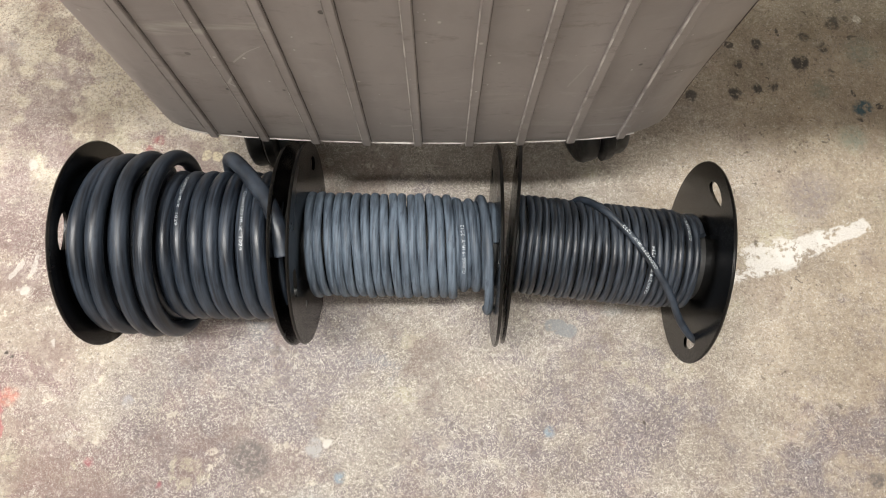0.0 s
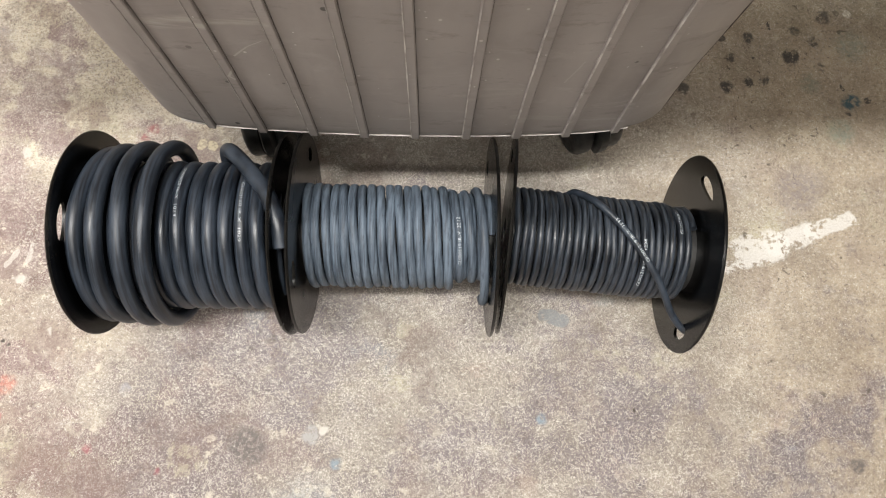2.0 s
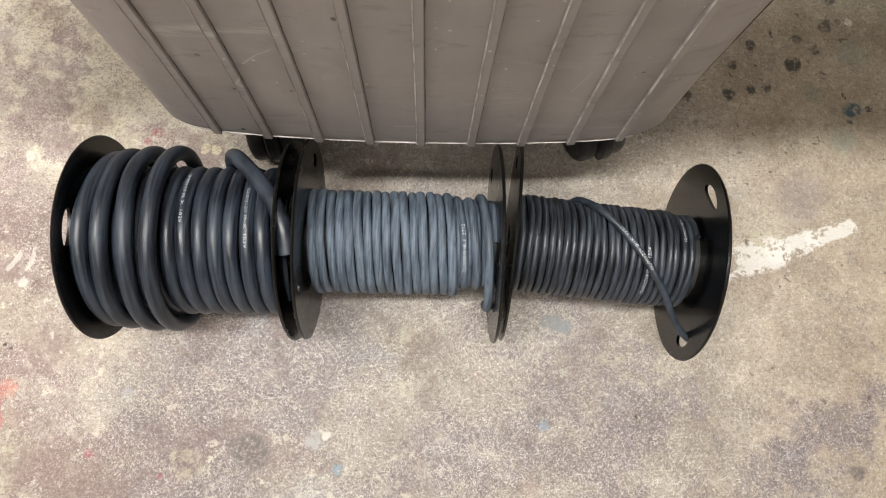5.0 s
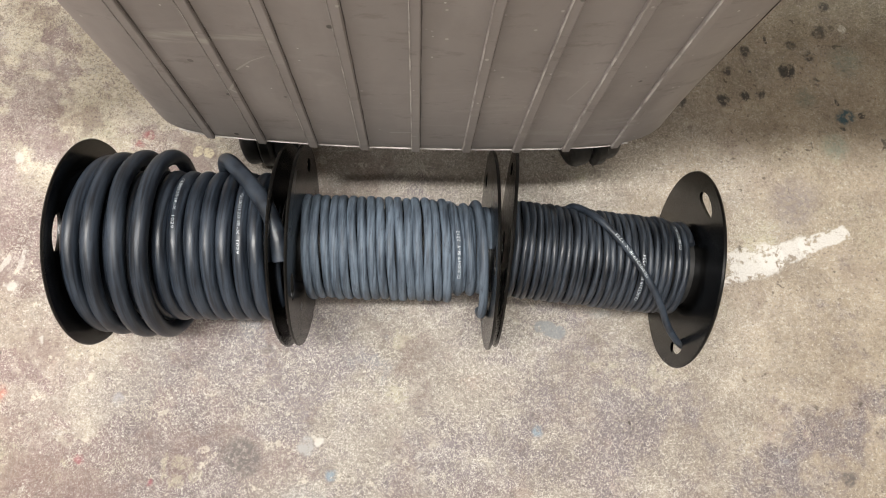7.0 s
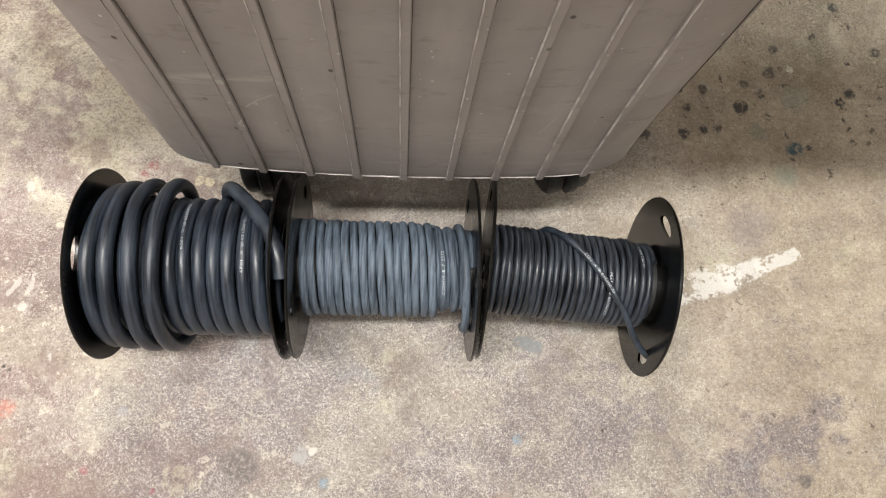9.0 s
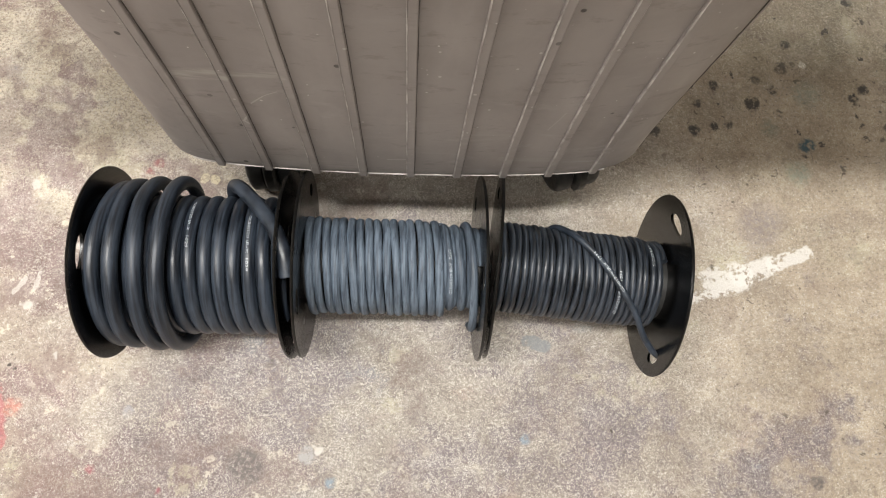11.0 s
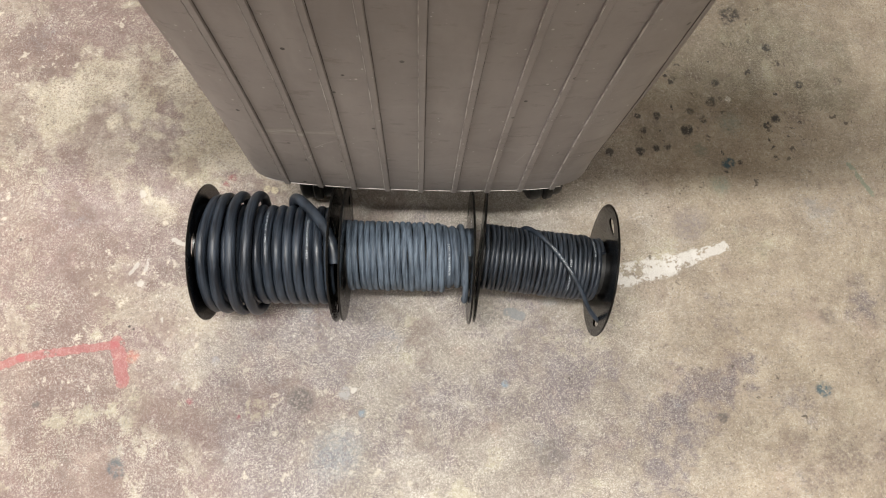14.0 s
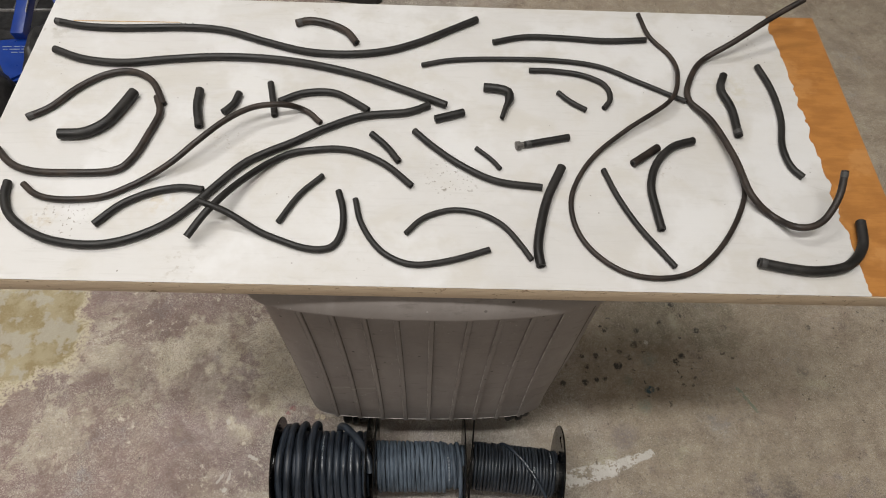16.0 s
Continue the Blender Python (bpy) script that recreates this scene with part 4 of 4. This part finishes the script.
hose(0.0043, (-0.489, 0.361), (-0.468, 0.338), (-0.442, 0.327), (-0.407, 0.324), (-0.36, 0.325), (-0.342, 0.342), (-0.33, 0.378), (-0.323, 0.408), (-0.33, 0.433), material=RUBBER_BROWN)
hose(0.0053, (-0.282, 0.443), (-0.282, 0.416), (-0.276, 0.385))
hose(0.0046, (-0.236, 0.437), (-0.241, 0.419), (-0.252, 0.406))
hose(0.0042, (-0.201, 0.453), (-0.196, 0.423), (-0.193, 0.4))
hose(0.0045, (-0.189, 0.422), (-0.16, 0.435), (-0.127, 0.435), (-0.103, 0.42), (-0.085, 0.405))
hose(0.0037, (-0.449, 0.311), (-0.432, 0.296), (-0.405, 0.289), (-0.365, 0.291), (-0.333, 0.307), (-0.298, 0.327, 0.658), (-0.269, 0.349, 0.668), (-0.241, 0.377, 0.67), (-0.213, 0.397, 0.668), (-0.182, 0.404, 0.664), (-0.159, 0.408), (-0.14, 0.388), material=RUBBER_BROWN)
hose(0.0047, (-0.465, 0.314), (-0.463, 0.293), (-0.45, 0.268), (-0.416, 0.243), (-0.375, 0.232), (-0.337, 0.234), (-0.296, 0.252), (-0.265, 0.281), (-0.249, 0.300), (-0.223, 0.329), (-0.2, 0.344), (-0.17, 0.359), (-0.138, 0.377), (-0.093, 0.396), (-0.041, 0.401), (-0.013, 0.412))
hose(0.0041, (-0.268, 0.232, 0.658), (-0.247, 0.26, 0.666), (-0.219, 0.303, 0.657), (-0.181, 0.339), (-0.144, 0.348), (-0.106, 0.346), (-0.069, 0.326), (-0.039, 0.294))
hose(0.0043, (-0.366, 0.256), (-0.343, 0.28), (-0.314, 0.295), (-0.285, 0.3), (-0.261, 0.296))
hose(0.0039, (-0.118, 0.29), (-0.113, 0.266), (-0.114, 0.238), (-0.125, 0.219), (-0.151, 0.219), (-0.192, 0.237), (-0.23, 0.257, 0.664), (-0.257, 0.266, 0.673))
hose(0.0034, (-0.135, 0.312), (-0.16, 0.286), (-0.18, 0.252))
hose(0.0035, (-0.1, 0.279), (-0.094, 0.248), (-0.079, 0.219), (-0.06, 0.202), (-0.037, 0.195), (-0.002, 0.199), (0.038, 0.21))
hose(0.0033, (-0.048, 0.233), (-0.028, 0.252), (0.002, 0.261), (0.032, 0.255), (0.055, 0.239), (0.07, 0.216), (0.08, 0.196))
hose(0.0055, (0.13, 0.314), (0.108, 0.273), (0.095, 0.237), (0.088, 0.209), (0.088, 0.187))
hose(0.0042, (-0.082, 0.37), (-0.065, 0.35), (-0.052, 0.328))
hose(0.0042, (-0.033, 0.373), (-0.011, 0.347), (0.019, 0.319), (0.055, 0.297), (0.104, 0.287))
hose(0.0051, (-0.008, 0.389), (0.027, 0.399))
hose(0.0058, (0.054, 0.438), (0.070, 0.436), (0.083, 0.430), (0.083, 0.418), (0.077, 0.405), (0.0705, 0.388), label="black moulded rubber elbow hose on the white board", spout=0.55)

hose(0.0029, (0.036, 0.346), (0.051, 0.33), (0.061, 0.315))
hose(0.0035, (0.144, 0.43), (0.157, 0.414), (0.174, 0.4))
hose(0.0036, (0.114, 0.468), (0.144, 0.466), (0.179, 0.458), (0.204, 0.441), (0.207, 0.418), (0.196, 0.402))
fitted = hose(0.0043, (0.092, 0.348), (0.146, 0.358), label="short black hose with a metal plug in one end", bands=(0,))
plug_at, plug_way = Vector((0.091, 0.348, TOP + 0.0047)), Vector((-0.983, -0.182, 0))
part("plug", tube([plug_at - fitted.location + plug_way * d for d in (0, 0.004, 0.0041, 0.0085, 0.009)], lambda t: 0.0032 if t < 0.4 else 0.0050, 16, 0), CLAMP, fitted, "dull metal plug")
hose(0.0039, (0.074, 0.519), (0.117, 0.528), (0.169, 0.525), (0.22, 0.519), (0.275, 0.52))
hose(0.0033, (-0.019, 0.48), (0.019, 0.488), (0.076, 0.489), (0.147, 0.485), (0.203, 0.473), (0.248, 0.445), (0.3, 0.411))
hose(0.0041, (0.469, 0.534, 0.7), (0.431, 0.52, 0.685), (0.378, 0.494, 0.668), (0.337, 0.478), (0.31, 0.439), (0.304, 0.411), (0.319, 0.374, 0.655), (0.327, 0.314, 0.66), (0.33, 0.262, 0.66), (0.352, 0.239), (0.366, 0.216, 0.663), (0.39, 0.219, 0.668), (0.41, 0.241, 0.68), (0.418, 0.265, 0.695), material=RUBBER_BROWN, bands=(1,))
hose(0.0031, (0.276, 0.571), (0.281, 0.527), (0.301, 0.484), (0.294, 0.441, 0.658), (0.272, 0.4, 0.662), (0.214, 0.363, 0.655), (0.168, 0.327), (0.137, 0.28), (0.132, 0.239), (0.145, 0.204), (0.175, 0.177), (0.215, 0.169), (0.253, 0.179), (0.294, 0.215), (0.328, 0.266), (0.335, 0.305), material=RUBBER_BROWN, bands=(1,))
hose(0.0053, (0.359, 0.453), (0.348, 0.429), (0.352, 0.396), (0.348, 0.353), bands=(1,))
hose(0.0042, (0.408, 0.469), (0.413, 0.427), (0.409, 0.38), (0.396, 0.337), (0.396, 0.307), (0.405, 0.291))
hose(0.0051, (0.212, 0.316), (0.247, 0.339), material=RUBBER_BROWN)
hose(0.0050, (0.292, 0.348), (0.264, 0.339), (0.24, 0.316), (0.226, 0.285), (0.224, 0.254), (0.224, 0.226))
hose(0.0035, (0.177, 0.31), (0.186, 0.271), (0.2, 0.233), (0.217, 0.201), (0.228, 0.181))
hose(0.0058, (0.316, 0.182), (0.348, 0.173), (0.377, 0.169), (0.41, 0.174), (0.435, 0.196), (0.446, 0.228), bands=(0,))


# ---- hose spools ----
FR = 0.0805


def flange(x, thick, slots, parent, lean=0.0):
    """A round plate across the axis at x, with curved slots (degrees from the far side over the top)."""
    bm = bmesh.new()
    na = 144
    radii = [0.014, 0.030, 0.050, 0.0585, 0.0640, 0.0695, 0.076, FR - 0.0008, FR]
    def slot(j):
        a = 360 * j / na
        for c, half in slots:
            d = abs((a - c + 180) % 360 - 180)
            if d <= half + 0.01:
                return math.sqrt(max(0.0, 1 - (d / half) ** 2))
        return None
    front = {}
    def grid(xx, shrink):
        rows = []
        for i, r in enumerate(radii):
            row = []
            for j in range(na):
                rr, s_ = r, slot(j)
                if s_ is not None and i in (3, 5):
                    rr = 0.0640 + (r - 0.0640) * max(s_, 0.06)
                if i == len(radii) - 1:
                    rr -= shrink
                a = 2 * math.pi * j / na
                row.append(bm.verts.new((xx, rr * math.cos(a), rr * math.sin(a))))
            rows.append(row)
        return rows
    h = thick / 2
    A, B = grid(x - h, 0.0007), grid(x + h, 0.0007)
    def gone(i, j):
        return i in (3, 4) and slot(j) is not None and slot((j + 1) % na) is not None
    for i in range(len(radii) - 1):
        for j in range(na):
            k = (j + 1) % na
            if gone(i, j):
                if i == 3:
                    bm.faces.new((A[3][j], A[3][k], B[3][k], B[3][j]))
                else:
                    bm.faces.new((A[5][j], A[5][k], B[5][k], B[5][j]))
                continue
            bm.faces.new((A[i][j], A[i][k], A[i + 1][k], A[i + 1][j]))
            bm.faces.new((B[i][j], B[i][k], B[i + 1][k], B[i + 1][j]))
    mid = [bm.verts.new((x, FR * math.cos(2 * math.pi * j / na), FR * math.sin(2 * math.pi * j / na))) for j in range(na)]
    for j in range(na):
        k = (j + 1) % na
        bm.faces.new((A[-1][j], A[-1][k], mid[k], mid[j]))
        bm.faces.new((mid[j], mid[k], B[-1][k], B[-1][j]))
        bm.faces.new((A[0][j], A[0][k], B[0][k], B[0][j]))
    ob = part("flange", bm, BLACK, parent)
    ob.matrix_basis = Matrix.Translation((x, 0, 0)) @ pose(0, 0, 0, 0, lean, 0) @ Matrix.Translation((-x, 0, 0))
    return ob


def coil_line(turns, pitch, x0, radius_of, step=46, jitter=0.0, seed=1, a0=0.0):
    """A helix round the axis; radius_of(turn) and a slow wander make it look hand-wound."""
    out = []
    n = int(turns * step)
    for i in range(n + 1):
        t = i / step
        a = 2 * math.pi * t + a0
        r = radius_of(t) + jitter * noise.noise((t * 0.9, seed, math.sin(a)))
        x = x0 + pitch * t + jitter * 1.2 * noise.noise((seed, t * 1.1, math.cos(a)))
        out.append(Vector((x, r * math.cos(a), r * math.sin(a))))
    return out


def on_turn(line, n, r_hose, deg, sense, wide=1.3, step=46):
    """Lays letters round turn n of a coil: starts at deg, sense +1 runs from the far side over the top towards the near side."""
    def place(u, v):
        t = (n + deg / 360 + sense * wide * u / (2 * math.pi * (math.hypot(line[0].y, line[0].z) + r_hose))) * step
        i = max(0, min(len(line) - 2, int(t)))
        p = line[i].lerp(line[i + 1], t - i)
        out = Vector((0, p.y, p.z)).normalized()
        w = (v - 0.0012) * sense / r_hose
        return p + out * (r_hose * 1.04 * math.cos(w)) + Vector((r_hose * 1.04 * math.sin(w), 0, 0))
    return place


def spool(a, b, label, slots, leans=(0.0, 0.0)):
    """A spool between two flange centres on the floor; its local x runs along the axis."""
    a, b = Vector(a), Vector(b)
    d = b - a
    c = (a + b) / 2
    th = empty("hose_spool", pose(c.x, c.y, FR, 0, 0, math.degrees(math.atan2(d.y, d.x))), label, "spool", "hose spools")
    L = d.length / 2
    flange(-L, 0.0024, slots[0], th, leans[0])
    flange(L, 0.0024, slots[1], th, leans[1])
    return th, L


# spool with the fat hose
s1, L1 = spool((-0.2652, 0.1430), (-0.1142, 0.1347), "black plastic spool wound with fat black hose", (((98, 13), (218, 11), (338, 11)), ((92, 14), (195, 11), (315, 11))), (0.0, -2.3))
part("core", lathe(bmesh.new(), [(-L1, 0.040), (-L1, 0.0435), (L1, 0.0435), (L1, 0.040)], 64), TYRE, s1)
RH, RB = 0.0060, 0.00555
PITCH1, START1, RC1 = 0.01135, -L1 + 0.0068, 0.0528
LOWER = [p + Vector((0, -0.0014, -0.0004)) for p in coil_line(12.45, PITCH1, START1, lambda t: RC1 + 0.0006, jitter=0.0009, seed=3)]
part("hose_coil", tube(LOWER, RB, 14, 0), RUBBER_FAT, s1, "fat black rubber hose, lower layer")
OUTER = coil_line(4.1, 0.0150, -L1 + 0.0070, lambda t: 0.0632 + 0.0014 * t if t < 3.85 else 0.0686 - 0.020 * (t - 3.85), jitter=0.0028, seed=9, a0=-1.9)
SLIP = [float(np.interp(i / 46, (0, 0.55, 1.1, 1.55, 2.1, 2.55, 3.55, 4.1), (0.0, -0.0050, -0.0052, -0.0070, -0.0060, -0.0035, -0.0008, 0.0))) for i in range(len(OUTER))]
part("hose_coil", tube([Vector((max(p.x + e + 0.0035 * p.y / 0.065, -L1 + RH + 0.0016), p.y, p.z)) for p, e in zip(OUTER, SLIP)], RH, 16, 0), RUBBER_FAT, s1, "fat black rubber hose, loose outer turns")
# loose end that passes through the slot of the flange
end1 = smooth_line([(L1 - 0.055, 0.048, -0.020), (L1 - 0.053, 0.060, 0.014), (L1 - 0.043, 0.054, 0.042), (L1 - 0.026, 0.036, 0.060), (L1 - 0.008, 0.013, 0.0690), (L1 + 0.0015, -0.008, 0.0700), (L1 + 0.0048, -0.027, 0.0640)], 0.004)
part("hose_end", tube(end1, RH, 18, 0.5), RUBBER_END, s1, "cut end of the fat hose")

# spool with the grey hose
s2, L2 = spool((-0.1040, 0.1350), (0.0440, 0.1247), "black plastic spool wound with dusty grey hose", (((12, 8), (132, 11), (252, 11)), ((-9, 9), (111, 11), (231, 11))), (0.0, -1.4))
part("core", lathe(bmesh.new(), [(-L2, 0.024), (-L2, 0.030), (L2, 0.030), (L2, 0.024)], 64), TYRE, s2)
RG = 0.0036
bm = tube([p + Vector((-0.0016 * p.y / 0.0375, -0.0012, -0.0006)) for p in coil_line(16.0, 0.00705, -L2 + 0.0040, lambda t: 0.0388 + 0.0007 * math.sin(t * 2.1), jitter=0.0012, seed=5)], RG - 0.00012, 14, 0)
for v in bm.verts:  # the soft hose lies pressed flat on the turns below
    r = math.hypot(v.co.y, v.co.z)
    if r > 0.0394:
        g = (0.0394 + (r - 0.0394) * 0.80) / r
        v.co.y, v.co.z = v.co.y * g, v.co.z * g
part("hose_coil", bm, RUBBER_GREY, s2, "dusty blue-grey rubber hose")
part("hose_coil", tube(coil_line(4.3, 0.0072, -L2 + 0.1150, lambda t: 0.0318, jitter=0.0006, seed=12), RG, 12, 0), RUBBER_GREY, s2, "grey hose, layer below")
LAST2 = [p + Vector((-0.0016 * p.y / 0.0375, 0, 0)) for p in coil_line(2.60, 0.0092, -L2 + 0.1180, lambda t: 0.0345 - 0.0004 * t if t < 1.95 else 0.0337 + 0.031 * (t - 1.95), jitter=0.0010, seed=6)]
part("hose_coil", tube(LAST2, RG, 12, 0.5), RUBBER_GREY, s2, "last loose turns of grey hose")

# spool with the thin hose
s3, L3 = spool((0.0568, 0.1262), (0.2016, 0.1030), "black plastic spool wound with thin black hose", (((20, 11), (140, 11), (260, 11)), ((50, 15), (184, 12), (300, 11))), (-3.2, -1.0))
part("core", lathe(bmesh.new(), [(-L3, 0.024), (-L3, 0.030), (L3, 0.030), (L3, 0.024)], 64), TYRE, s3)
RT = 0.00272
THIN = coil_line(24.2, 0.00565, -L3 + 0.0042, lambda t: 0.0370 - 0.0015 * max(0.0, min(1.0, (t - 21) * 3)), jitter=0.0013, seed=8)
part("hose_coil", tube(THIN, RT, 10, 0), RUBBER_THIN, s3, "thin black rubber hose")
strand = smooth_line([(-L3 + 0.045, 0.0365, 0.004), (-L3 + 0.051, 0.0345, 0.0230), (-L3 + 0.066, 0.021, 0.0395), (-L3 + 0.086, 0.001, 0.0435), (-L3 + 0.102, -0.018, 0.0420), (-L3 + 0.117, -0.036, 0.0330), (-L3 + 0.130, -0.051, 0.0170), (L3 - 0.003, -0.0605, 0.0030), (L3 + 0.006, -0.0635, -0.0040)], 0.003)
part("hose_end", tube(strand, RT, 12, 0.5), RUBBER_END, s3, "loose strand led to the flange slot")


# print on the hoses
lettering("GL00J120 IR-X  1029", 0.0031, on_turn(LOWER, 6, RB, 46, 1, 1.70), "print", s1)
lettering("GL00J120 IR-X  1029", 0.0030, on_turn(LOWER, 10, RB, 62, 1, 1.80), "print", s1)
lettering("GL000519 IR-Y  2212", 0.0036, on_turn(LAST2, 0, RG, 141, -1, 1.25), "print", s2)
lettering("GL001219 IR-X  1234", 0.0035, on_turn(THIN, 17, RT, 150, -1, 1.25), "print", s3)
lettering("GL001219 IR-X", 0.0032, on_turn(THIN, 22, RT, 82, -1, 1.25), "print", s3)


def on_line(line, start, r):
    """Lays letters along the top of a hose, from the distance start on, read backwards along the line."""
    run = [0.0]
    for p, q in zip(line, line[1:]):
        run.append(run[-1] + (q - p).length)
    def place(u, v):
        d = start - 1.35 * u
        i = max(0, min(len(line) - 2, int(np.searchsorted(run, d)) - 1))
        t = (line[i + 1] - line[i]).normalized()
        out = Vector((0, line[i].y, line[i].z)).normalized()
        out = (out + Vector((0, -0.35, 0.9))).normalized()
        out = (out - t * out.dot(t)).normalized()
        side = t.cross(out)
        w = (v - 0.0012) / r
        return line[i] + t * (d - run[i]) + out * (r * 1.03 * math.cos(w)) + side * (r * 1.03 * math.sin(w))
    return place


lettering("GL001219 IR-X  1233", 0.0033, on_line(strand, 0.103, RT), "print", s3)

# ---- things behind the board ----
def bar(a, b, w, h):
    """A bevelled bar from a to b, w wide and h high."""
    a, b = Vector(a), Vector(b)
    bm = boxed(-w / 2, w / 2, -h / 2, h / 2, 0, (b - a).length, bevel=min(w, h) * 0.12)
    m = Matrix.Translation(a) @ (b - a).to_track_quat("Z", "Y").to_matrix().to_4x4()
    bmesh.ops.transform(bm, matrix=m, verts=bm.verts)
    return bm


def blue_stand():
    th = empty("blue_jack", pose(-0.878, 1.10, 0), "blue painted steel floor jack with white label print", "jack")
    part("arm", bar((-0.014, 0.008, 0.165), (-0.010, 0.215, 0.215), 0.028, 0.026), BLUE, th)
    part("trim_strip", bar((0.002, 0.055, 0.194), (0.006, 0.175, 0.223), 0.002, 0.004), WIRE, th, "bare bright metal strip")
    part("brace", bar((0.005, 0.215, 0.212), (0.075, 0.070, 0.150), 0.024, 0.022), BLUE, th)
    bm = bmesh.new()
    rings(bm, [[Vector(p) for p in ((-0.085, 0.010, z), (0.020, 0.026, z), (0.022, -0.100, z), (-0.010, -0.125, z))] for z in (0.02, 0.155)])
    bmesh.ops.bevel(bm, geom=bm.edges[:], offset=0.006, segments=2, affect="EDGES")
    part("chassis", bm, BLUE, th)
    for y0, words in ((-0.012, ((-0.050, 0.020), (-0.024, 0.012), (-0.008, 0.016))), (-0.021, ((-0.046, 0.010), (-0.032, 0.022), (-0.006, 0.014))), (-0.031, ((-0.026, 0.014), (-0.008, 0.016)))):
        for x0, w in words:
            part("label_bar", boxed(x0, x0 + w, y0 - 0.0020, y0, 0.1545, 0.1556), PRINT_DIM, th, "small white printed bar")
    for wx in (-0.06, 0.05):
        part("wheel", lathe(bmesh.new(), [(-0.012, 0.004), (-0.012, 0.026), (-0.009, 0.030), (0.009, 0.030), (0.012, 0.026), (0.012, 0.004)], 24, Matrix.Translation((wx, 0.02, 0.030))), TYRE, th)
    return th


def wire_shelf():
    th = empty("wire_shelf", pose(-1.30, 1.46, 0), "grey wire shelf rack standing on the floor", "shelf")
    for x in (-0.45, 0.45):
        for y in (-0.18, 0.18):
            part("post", lathe(bmesh.new(), [(0.0, 0.002), (0.0, 0.012), (0.34, 0.012), (0.34, 0.002)], 14, pose(x, y, 0, 0, -90, 0)), WIRE, th)
    for z in (0.10, 0.30):
        for y in (-0.18, 0.0, 0.18):
            part("rail", lathe(bmesh.new(), [(-0.45, 0.001), (-0.45, 0.0045), (0.45, 0.0045), (0.45, 0.001)], 8, Matrix.Translation((0, y, z))), WIRE, th)
        for i in range(19):
            part("wire", lathe(bmesh.new(), [(-0.18, 0.0005), (-0.18, 0.0028), (0.18, 0.0028), (0.18, 0.0005)], 6, pose(-0.42 + 0.0465 * i, 0, z + 0.0055, 0, 0, 90)), WIRE, th)
    return th


def lump(name, at, size, label, category, seed):
    bm = bmesh.new()
    bmesh.ops.create_icosphere(bm, subdivisions=4, radius=1.0)
    for v in bm.verts:
        p = v.co.normalized()
        k = 1 + 0.16 * noise.noise(p * 1.7 + Vector((seed, 0, 0))) + 0.05 * noise.noise(p * 6)
        v.co = Vector((p.x * size[0] * k, p.y * size[1] * k, max(0.0, (p.z * k + 0.9) * size[2])))
    ob = part(name, bm, CAST)
    ob.location = at
    return tagged(ob, label, category)


blue_stand()
wire_shelf()
lump("black_bag", (-0.905, 0.890, 0), (0.075, 0.100, 0.135), "crumpled black bag on the floor beside the stand", "bag", 2)
tagged(part("dark_crate", boxed(-1.60, -0.72, 1.70, 2.1, 0, 0.5, bevel=0.01), CAST), "dark storage crate standing behind the wire shelf", "crate")
tagged(part("dark_mat", boxed(-1.75, -0.80, 0.95, 1.70, 0.001, 0.012, bevel=0.004), CAST), "black rubber mat on the floor under the shelf", "mat")
lump("black_bag", (-0.790, 1.000, 0), (0.050, 0.115, 0.135), "black cloth bag slumped on the floor", "bag", 6)

# dark cast lever with a hole, and a small carton with it
bm = bmesh.new()
loop_a = [(-0.16, 0.035), (-0.10, 0.042), (0.02, 0.030), (0.075, 0.024), (0.092, 0.012), (0.095, -0.004), (0.085, -0.018), (0.06, -0.024), (-0.02, -0.028), (-0.16, -0.035)]
rings(bm, [[Vector((x, y, z)) for x, y in loop_a] for z in (0.0, 0.022)])
bmesh.ops.bevel(bm, geom=bm.edges[:], offset=0.002, segments=1, affect="EDGES")
lever = part("cast_lever", bm, CAST)
lever.matrix_world = pose(-0.165, 1.455, 0.0, 0, 0, -14)
tagged(lever, "dark cast metal lever lying on the floor", "lever")
part("hole", lathe(bmesh.new(), [(0.0, 0.002), (0.0, 0.009), (0.0235, 0.009), (0.0235, 0.002)], 20, pose(0.073, 0.002, 0, 0, -90, 0)), TYRE, lever, "dark bolt hole")
